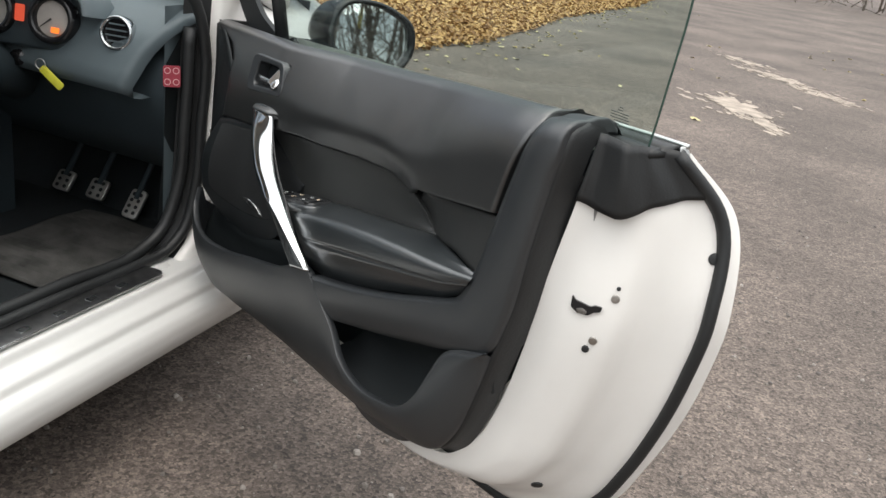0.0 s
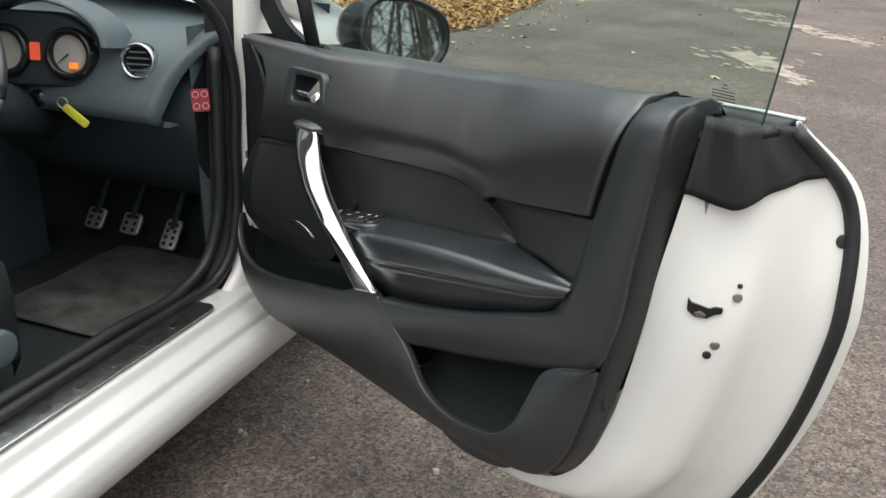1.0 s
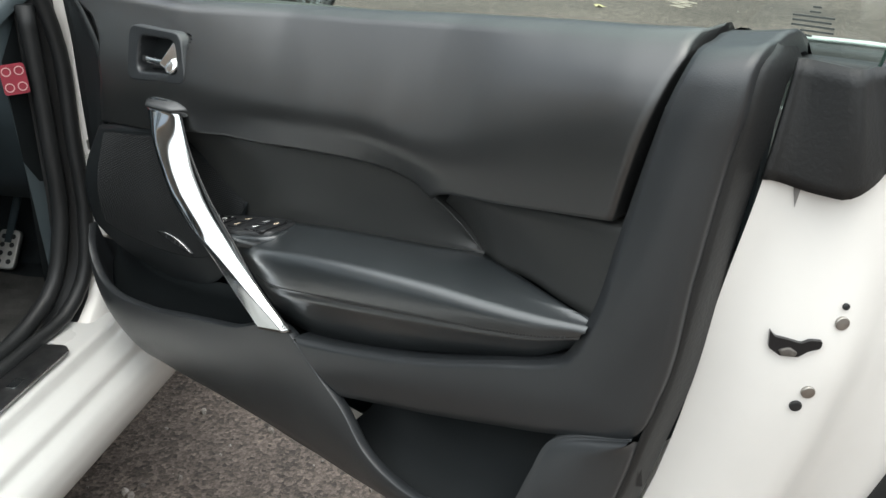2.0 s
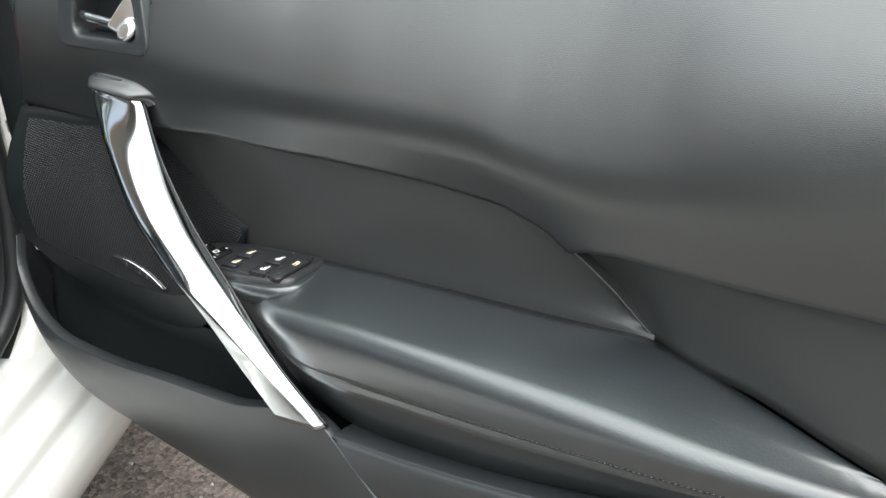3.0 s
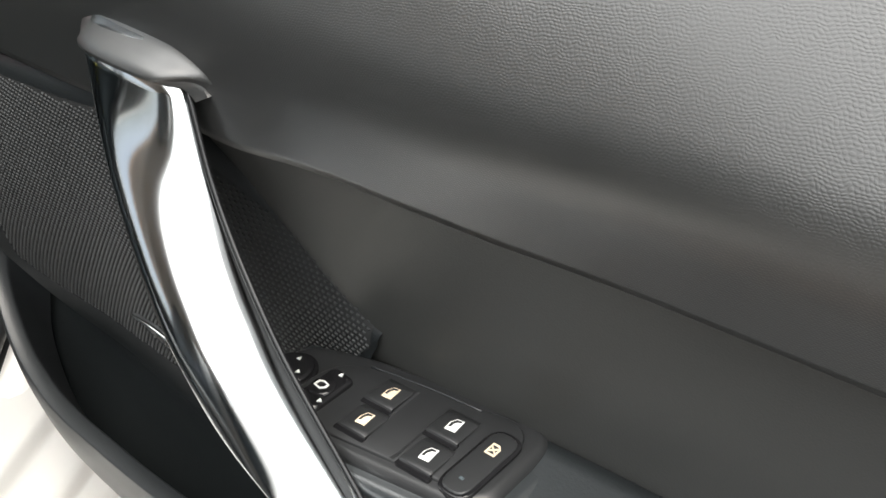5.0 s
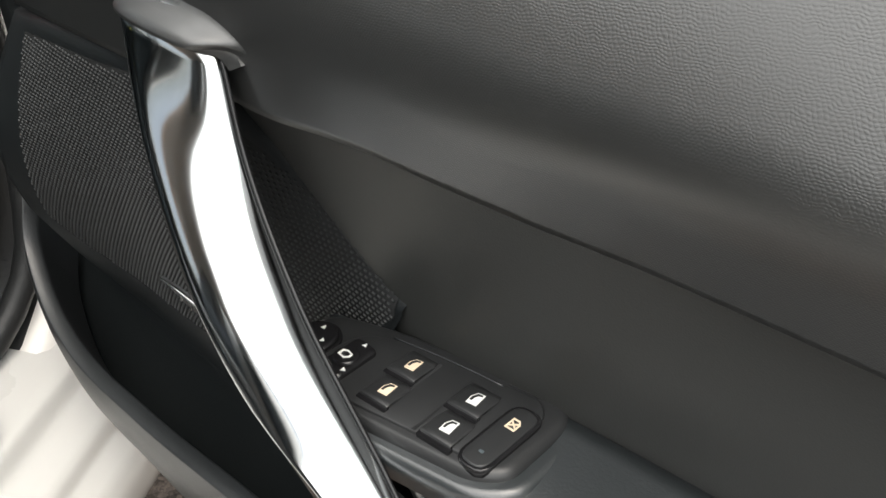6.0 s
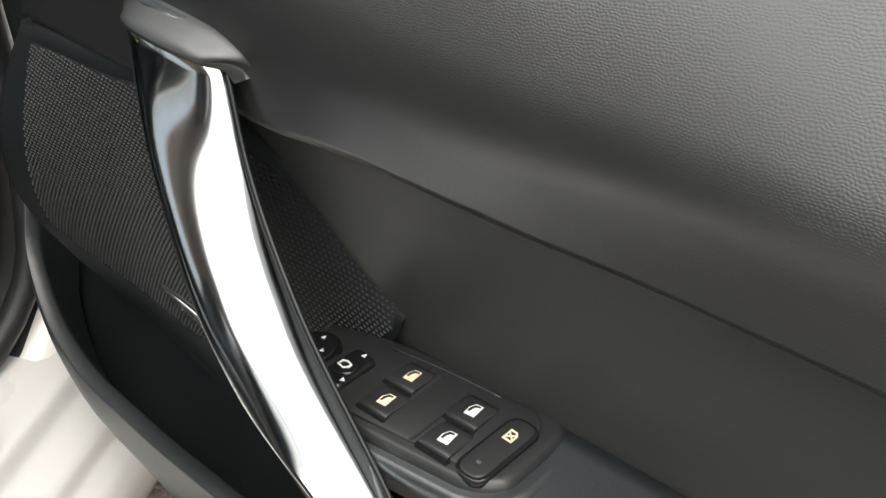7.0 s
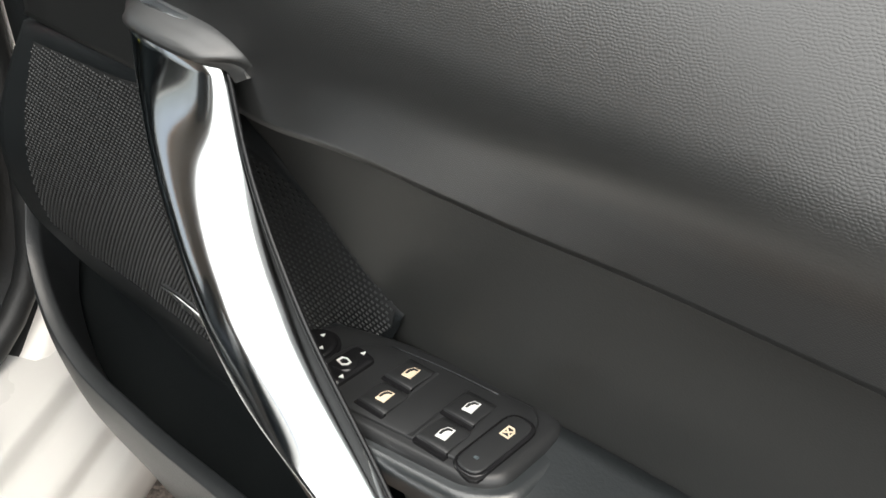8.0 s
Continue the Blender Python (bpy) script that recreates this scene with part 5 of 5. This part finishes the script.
    part("ignition_barrel", tube([C(-0.035, 0.385, 0.735), C(0.02, 0.40, 0.735)], 0.018, 12), M_PIANO, CAR, "dark ignition barrel")
    # pedals
    for i, z, f, w, h in ((0.378, 0.300, 0.34, 0.050, 0.085), (0.498, 0.315, 0.33, 0.06, 0.06), (0.618, 0.312, 0.33, 0.058, 0.06)):
        m = facing(C(f, i, z), -FWD - INW * 0.0 + Vector((0, 0, 0.75)), roll=0)
        p = part("pedal", outline_solid(rect(w, h, 0.012), 0.012, m, 0.003), M_PEDAL, CAR, "drilled metal pedal")
        for a in range(2):
            for c in range(4 if h > 0.07 else 3):
                part("pedal_stud", outline_solid(disc(0.0055, 10, (a - 0.5) * w * 0.45, (c - (1.5 if h > 0.07 else 1)) * 0.018), 0.003, m @ Matrix.Translation((0, 0, 0.0015))), M_RUBBER, p, smooth=False)
        part("pedal_arm", tube([C(f + 0.01, i, z + 0.01), C(f + 0.10, i, z + 0.14), C(f + 0.1, i, z + 0.3)], 0.009, 6), M_DARK, p)


dashboard()


def floor_and_seat():
    bm = bmesh.new()
    bmesh.ops.create_grid(bm, x_segments=46, y_segments=40, size=0.5)
    for v in bm.verts:
        a, b = v.co.x * 0.44 + 0.08, v.co.y * 0.36 + 0.33
        v.co = C(a, b, 0.262 + 0.004 * math.sin(v.co.x * 140) * (abs(v.co.y) < 0.46) + 0.006 * noise.noise((a * 8, b * 8, 1)))
    part("floor_mat", bm, M_MAT, CAR, "ribbed grey-brown floor mat", thick=0.006)
    bm = outline_solid(rect(0.10, 0.12, 0.02), 0.02, facing(C(0.33, 0.10, 0.40), -FWD + Vector((0, 0, 0.2))), 0.006)
    part("foot_panel", bm, M_BROWN, CAR, "brown felt panel beside the pedals")
    rows = []
    for f, w, z in ((-0.36, 0.16, 0.44), (-0.37, 0.20, 0.50), (-0.40, 0.235, 0.525), (-0.6, 0.24, 0.52), (-0.85, 0.23, 0.48), (-0.92, 0.2, 0.44)):
        rows.append([C(f, 0.36 + w * x, z + y) for x, y in ((-1.0, -0.16), (-1.02, -0.04), (-0.98, 0.02), (-0.85, 0.035), (-0.68, 0.01), (0, -0.01), (0.68, 0.01), (0.85, 0.035), (0.98, 0.02), (1.02, -0.04), (1.0, -0.16))])
    seat = part("seat", loft(rows), M_LEATHER, CAR, "black leather driver's seat cushion")
    rows = []
    for f, z, w in ((-0.86, 0.42, 0.2), (-0.88, 0.55, 0.24), (-0.93, 0.75, 0.25), (-0.99, 0.95, 0.23), (-1.02, 1.08, 0.14), (-1.02, 1.12, 0.08)):
        rows.append([C(f + d, 0.36 + w * x, z) for x, d in ((-1.0, -0.10), (-1.0, 0.0), (-0.88, 0.05), (-0.65, 0.0), (0, -0.02), (0.65, 0.0), (0.88, 0.05), (1.0, 0.0), (1.0, -0.10), (0, -0.13), (-1.0, -0.10))])
    part("seat_back", loft(rows), M_LEATHER, CAR, "black leather seat back")
    part("seat_trim", outline_solid(rounded([(-0.28, -0.04), (0.05, -0.045), (0.10, 0.0), (0.06, 0.045), (-0.28, 0.05)], 0.04), 0.04, facing(C(-0.52, 0.125, 0.40), -INW), 0.01), M_TRIM, CAR, "black plastic seat side trim")
    part("seat_lever", outline_solid(disc(0.035, 20), 0.02, facing(C(-0.45, 0.105, 0.405), -INW), 0.008), M_DASH, CAR, "grey seat adjuster")


floor_and_seat()


def cabin():
    """Windscreen and far side; the hard top over them is added apart."""
    for i0, i1, name in ((0.03, 0.16, "windscreen_pillar"), (1.49, 1.36, "windscreen_pillar")):
        part(name, tube(spline([C(0.42, i0 - 0.02 if i0 < 1 else i0 + 0.02, 0.90), C(0.1, i0 + (i1 - i0) * 0.45, 1.10), C(-0.30, i1, 1.30)], 14), 0.03, 10), M_WHITE, CAR, "white windscreen pillar")
    part("windscreen_header", tube(spline([C(-0.30, 0.16, 1.30), C(-0.27, 0.4, 1.33), C(-0.25, 0.75, 1.345), C(-0.27, 1.1, 1.33), C(-0.30, 1.36, 1.30)], 16), 0.028, 10), M_WHITE, CAR, "white windscreen header")
    rows = []
    for i, h, d in ((0.06, 0.0, 0.0), (0.4, 0.02, 0.12), (0.75, 0.03, 0.16), (1.1, 0.02, 0.12), (1.46, 0.0, 0.0)):
        rows.append([C(0.44 + d - 0.74 * u, i + (0.75 - i) * 0.17 * u, 0.92 + 0.385 * u + h) for u in (0, 0.33, 0.66, 1.0)])
    w = part("windscreen", loft(rows), M_CLEAR, CAR, "clear windscreen", thick=0.005)
    w.visible_shadow = False
    bm = loft([[C(0.5, 1.48, 0.25), C(-0.3, 1.50, 0.25), C(-1.9, 1.50, 0.25)], [C(0.5, 1.52, 0.9), C(-0.3, 1.53, 0.92), C(-1.9, 1.50, 0.95)]])
    part("far_side", bm, M_WHITE, CAR, "white far flank of the car", thick=0.06)
    bm = loft([[C(0.6, 1.44, 0.22), C(-0.3, 1.44, 0.22), C(-1.9, 1.44, 0.22)], [C(0.6, 1.44, 0.88), C(-0.3, 1.46, 0.90), C(-1.9, 1.44, 0.93)]])
    part("far_lining", bm, M_PIT, CAR, "dark lining of the far door", thick=0.02)
    bm = loft([[C(-1.9, 0.0, 0.25), C(-1.9, 0.75, 0.25), C(-1.9, 1.5, 0.25)], [C(-2.0, 0.05, 0.98), C(-2.0, 0.75, 1.0), C(-2.0, 1.45, 0.98)]])
    part("rear_bulkhead", bm, M_DARK, CAR, "dark bulkhead behind the seats", thick=0.03)
    bm = loft([[C(-1.35, 0.02, 0.33), C(-1.25, 0.03, 0.6), C(-1.18, 0.05, 0.95)], [C(-1.9, 0.0, 0.33), C(-1.9, 0.0, 0.6), C(-1.95, 0.03, 0.97)]])
    part("rear_quarter", bm, M_WHITE, CAR, "white rear quarter panel", thick=0.05)


cabin()


def unseen_roof():
    """Closed hard top over the seats, header to tail: unseen, added to darken reflections."""
    rows = []
    for f, z, w in ((-0.27, 1.315, 0.60), (-0.5, 1.355, 0.59), (-0.9, 1.365, 0.575), (-1.3, 1.33, 0.56), (-1.65, 1.22, 0.56), (-1.98, 1.00, 0.62)):
        rows.append([C(f, 0.76 + w * s, z - 0.05 * s * s) for s in (-1, -0.7, -0.35, 0, 0.35, 0.7, 1)])
    part("unseen_roof", loft(rows), M_WHITE, CAR, "white hard top, added out of view to darken reflections", thick=0.04)


unseen_roof()


def centre_tunnel():
    rows = []
    for f, z in ((-1.0, 0.52), (-0.5, 0.50), (-0.15, 0.52), (0.02, 0.68), (0.06, 0.80), (0.2, 0.85)):
        rows.append([C(f, i, h) for i, h in ((0.66, 0.24), (0.67, z - 0.03), (0.70, z), (0.86, z), (0.89, z - 0.03), (0.90, 0.24))])
    part("centre_tunnel", loft(rows), M_DARK, CAR, "dark centre console")


centre_tunnel()


def key():
    k = thing("car_key", C(0.05, 0.40, 0.70), "key with a yellow plastic tag in the ignition", "key")
    m = facing(C(-0.045, 0.278, 0.712), -FWD - INW * 0.3, roll=-40)
    part("tag", outline_solid(rect(0.060, 0.018, 0.005), 0.004, m, 0.001), M_YELLOW, k, "yellow plastic key tag")
    part("key_ring", ring(0.012, 0.010, 0.003, m @ Matrix.Translation((-0.036, 0.004, 0))), M_SATIN, k, "wire key ring")


key()


# ---- beside the road ----
def leaf_litter():
    rng = random.Random(4)
    bm_v, bm_f = [], []
    def leaf(x, y, z, s, flat):
        yaw, tilt = rng.uniform(0, 6.28), rng.uniform(-flat, flat)
        m = Matrix.Translation((x, y, z)) @ Euler((tilt, rng.uniform(-flat, flat), yaw)).to_matrix().to_4x4()
        w = s * rng.uniform(0.45, 0.8)
        c = s * rng.uniform(-0.15, 0.35)
        base = len(bm_v)
        for p in ((-s, 0, 0), (-s * 0.3, -w, c * 0.5), (s * 0.4, -w * 0.8, c * 0.6), (s, 0, c * 0.3), (s * 0.4, w * 0.8, c * 0.6), (-s * 0.3, w, c * 0.5), (0, 0, 0)):
            bm_v.append(m @ Vector(p))
        for a in range(6):
            bm_f.append((base + a, base + (a + 1) % 6, base + 6))
    for _ in range(64000):
        y = rng.uniform(1.5, 22)
        x = road_edge(y) + 0.12 - abs(rng.gauss(0, 2.2)) + 0.25 * noise.noise((y * 0.9, 3, 0))
        leaf(x, y, 0.012 + 0.05 * rng.random() + 0.05 * max(0.0, road_edge(y) - x) ** 0.5, rng.uniform(0.016, 0.036), 0.7)
    me = bpy.data.meshes.new("leaf_litter")
    me.from_pydata([tuple(v) for v in bm_v], [], bm_f)
    me.materials.append(M_LEAF)
    tagged(new("leaf_litter", me), "deep drift of dry golden-brown fallen leaves on the verge", "leaves", kind="stuff")


leaf_litter()


def verge():
    rows = []
    ys = [-30 + 1.5 * k for k in range(60)]
    for d, z in ((0.0, 0.005), (0.4, 0.03), (1.5, 0.08), (4, 0.15), (12, 0.4), (60, 3.0)):
        rows.append([Vector((road_edge(y) - d, y + d * 0.4, z)) for y in ys])
    tagged(part("verge", loft(rows), M_LEAF_BED), "leaf-covered verge beside the road", "verge", kind="structure")


M_LEAF_BED = mat("leaf_bed", (0.22, 0.12, 0.04), 0.9, 0, 9, 0.5, 0.8, 25)
verge()


def loose_things():
    """Grit, pebbles and stray leaves on the road, and its pale worn patches."""
    rng = random.Random(11)
    v, f = [], []

    def stone(x, y, r):
        base = len(v)
        for k in range(6):
            a = k * math.pi / 3 + rng.uniform(-0.3, 0.3)
            v.append((x + r * math.cos(a) * rng.uniform(0.8, 1.2), y + r * math.sin(a) * rng.uniform(0.7, 1.1), -0.001))
        for k in range(6):
            a = k * math.pi / 3 + rng.uniform(-0.3, 0.3)
            v.append((x + 0.7 * r * math.cos(a), y + 0.7 * r * math.sin(a), r * rng.uniform(0.5, 0.9)))
        v.append((x, y, r * 0.95))
        for k in range(6):
            n = (k + 1) % 6
            f.append((base + k, base + n, base + 6 + n, base + 6 + k))
            f.append((base + 6 + k, base + 6 + n, base + 12))

    for _ in range(5200):
        x, y = rng.gauss(0.6, 1.6), rng.gauss(1.0, 1.9)
        stone(x, y, 0.0018 + 0.0035 * rng.random() ** 3)
    for _ in range(900):
        stone(rng.gauss(0.6, 1.7), rng.gauss(1.0, 1.8), rng.uniform(0.004, 0.0095))
    for x, y, r in ((0.409, 0.25, 0.011), (0.361, 0.284, 0.008), (0.53, 1.90, 0.012), (0.034, -0.031, 0.009)):
        stone(x, y, r)
    me = bpy.data.meshes.new("road_grit")
    me.from_pydata(v, [], f)
    me.materials.append(M_STONE)
    tagged(new("road_grit", me), "loose grit and small pebbles on the asphalt", "gravel", kind="stuff")
    # stray leaves
    v, f = [], []
    spots = [(-4.64, 5.53), (-4.12, 3.9), (-5.79, 6.49), (-2.8, 8.53), (-3.9, 4.5), (-3.3, 5.2)]
    spots += [(rng.uniform(-7, 0.0), rng.uniform(4.5, 14)) for _ in range(34)]
    spots += [(road_edge(y) + abs(rng.gauss(0, 0.45)), y) for y in (rng.uniform(1.5, 16) for _ in range(160))]
    for x, y in spots:
        s, a = rng.uniform(0.022, 0.048), rng.uniform(0, 6.28)
        base = len(v)
        for k in range(8):
            b = a + k * math.pi / 4
            r = s * (1.0 if k % 4 == 0 else 0.62) * rng.uniform(0.8, 1.1)
            v.append((x + r * math.cos(b), y + r * math.sin(b), 0.004 + 0.018 * rng.random()))
        v.append((x, y, 0.006))
        for k in range(8):
            f.append((base + k, base + (k + 1) % 8, base + 8))
    me = bpy.data.meshes.new("stray_leaves")
    me.from_pydata(v, [], f)
    me.materials.append(M_STRAY)
    tagged(new("stray_leaves", me), "single pale yellow leaves lying on the asphalt", "leaves", kind="stuff")
    # pale worn patches in the road, each with crumbs of the same sand round it
    for cx, cy, rx, ry, turn, seed, crumbs in ((-2.62, 5.98, 0.42, 0.20, 150, 1, 60), (-2.08, 5.58, 0.20, 0.07, 150, 2, 40), (-3.9, 8.6, 0.42, 0.10, 165, 3, 130), (-3.1, 8.15, 0.36, 0.09, 160, 5, 110), (-4.9, 9.3, 0.30, 0.08, 160, 7, 70)):
        bm = bmesh.new()
        turned = Matrix.Rotation(radians(turn), 3, "Z")

        def blot(x, y, a_, b_, n, rough, tag, z=0.0035):
            edge = []
            for k in range(n):
                a = 2 * math.pi * k / n
                w = 1 + rough * noise.noise((math.cos(a) * 2.2, math.sin(a) * 2.2, tag * 7.3)) + rough * 0.7 * noise.noise((math.cos(a) * 9, math.sin(a) * 9, tag * 3.1))
                q = turned @ Vector((a_ * w * math.cos(a), b_ * w * math.sin(a), 0))
                edge.append(bm.verts.new((x + q.x, y + q.y, z)))
            bm.faces.new(edge)

        blot(cx, cy, rx, ry, 90, 0.75, seed)
        for k in range(crumbs):
            q = turned @ Vector((rng.gauss(0, rx * 0.85), rng.gauss(0, ry * 1.1), 0))
            size = rng.uniform(0.008, 0.045)
            blot(cx + q.x, cy + q.y, size * 1.6, size * 0.8, 10, 0.8, seed + k * 0.37, 0.0037 + 0.0012 * rng.random())
        tagged(part("road_patch", bm, M_PALE, thick=0.003, smooth=False), "pale sandy worn patch in the asphalt", "road patch", kind="structure")


loose_things()


def bare_tree(x, y, height, seed):
    rng = random.Random(seed)
    t = thing("tree", (x, y, 0), "tall bare winter tree beside the road", "tree", "trees round the road")
    v, f = [], []

    def limb(p, d, length, r, depth):
        n = 4
        prev = None
        for k in range(n + 1):
            w = r * (1 - 0.55 * k / n)
            side = d.cross(Vector((0.3, 0.2, 1)) if abs(d.z) < 0.9 else Vector((1, 0, 0))).normalized()
            up = side.cross(d)
            base = len(v)
            m = 6 if depth == 0 else 3
            for j in range(m):
                a = 2 * math.pi * j / m
                v.append(tuple(p + side * math.cos(a) * w + up * math.sin(a) * w))
            if prev is not None:
                for j in range(m):
                    f.append((prev + j, prev + (j + 1) % m, base + (j + 1) % m, base + j))
            prev = base
            if k < n:
                d = (d + Vector((rng.uniform(-0.16, 0.16), rng.uniform(-0.16, 0.16), rng.uniform(-0.02, 0.12)))).normalized()
                p = p + d * length / n
            if depth < 3 and k >= (1 if depth else 2):
                for _ in range(3 if depth == 0 else 2):
                    q = (d + Vector((rng.uniform(-1, 1), rng.uniform(-1, 1), rng.uniform(-0.1, 0.6)))).normalized()
                    limb(p, q, length * rng.uniform(0.35, 0.55), w * 0.5, depth + 1)

    limb(Vector((x, y, 0)), Vector((rng.uniform(-0.05, 0.05), rng.uniform(-0.05, 0.05), 1)), height, height * 0.006, 0)
    bm = bmesh.new()
    me = bpy.data.meshes.new("tree_wood")
    me.from_pydata(v, [], f)
    bm.from_mesh(me)
    bpy.data.meshes.remove(me)
    part("trunk", bm, M_BARK, t)


for k, (x, y, h) in enumerate(((12.5, -6, 14), (14, -13, 15), (18, -9.5, 16), (11, -24, 15), (3, -34, 14), (17, -2, 14), (20, -17, 16), (-14, -32, 13), (16, 6, 14), (-9, -5, 13), (17, 1.2, 12), (19, 3.6, 13), (24, 0.5, 15), (22, 4.6, 13), (18.5, -2, 12), (18.5, 8, 14), (29, 3.0, 15), (27, 7, 14), (21, 6.3, 12), (25, 9, 14), (31, 8.5, 15), (33, 5.4, 14), (28, 11, 14), (36, 9.8, 15), (24.5, 5.6, 13))):
    bare_tree(x, y, h, 40 + k)


def woods():
    """The leafless wood that rings the road: stems and twigs past counting."""
    rng = random.Random(77)
    v, f = [], []

    def stick(p, d, length, r):
        side = d.cross(Vector((0.31, 0.23, 0.9))).normalized()
        up = side.cross(d).normalized()
        base = len(v)
        for q, w in ((p, r), (p + d * length * 0.5 + side * length * rng.uniform(-0.08, 0.08), r * 0.75), (p + d * length, r * 0.3)):
            for a in range(3):
                v.append(tuple(q + side * math.cos(a * 2.094) * w + up * math.sin(a * 2.094) * w))
        for lev in (0, 3):
            for a in range(3):
                f.append((base + lev + a, base + lev + (a + 1) % 3, base + lev + 3 + (a + 1) % 3, base + lev + 3 + a))

    for k in range(26000):
        a, r = rng.uniform(0, 2 * math.pi), 17 + 17 * rng.random() ** 0.8
        if 1.4 < a < 3.3:
            r += 20
        elif 3.3 < a < 5.5:
            r = 36 + 1.6 * r
        foot = Vector((0.6 + r * math.cos(a), r * math.sin(a), 0))
        if k < 420:
            stick(foot, Vector((rng.uniform(-0.06, 0.06), rng.uniform(-0.06, 0.06), 1)).normalized(), rng.uniform(9, 16), rng.uniform(0.03, 0.09))
        else:
            z = 13 * rng.random() ** 1.25
            d = Vector((rng.uniform(-1, 1), rng.uniform(-1, 1), rng.uniform(0.1, 1.6))).normalized()
            stick(foot + Vector((0, 0, z)), d, rng.uniform(0.8, 3.4), rng.uniform(0.008, 0.035))
    for k in range(4500):
        a, r = rng.uniform(-0.35, 0.75), rng.uniform(14, 30)
        d = Vector((rng.uniform(-1, 1), rng.uniform(-1, 1), rng.uniform(-0.1, 1.4))).normalized()
        stick(Vector((0.6 + r * math.cos(a), r * math.sin(a), 9 * rng.random() ** 1.1)), d, rng.uniform(0.6, 2.4), rng.uniform(0.005, 0.016))
    me = bpy.data.meshes.new("woodland")
    me.from_pydata(v, [], f)
    me.materials.append(M_BARK)
    tagged(new("woodland", me), "leafless grey-brown wood surrounding the road", "woods", kind="stuff")


woods()
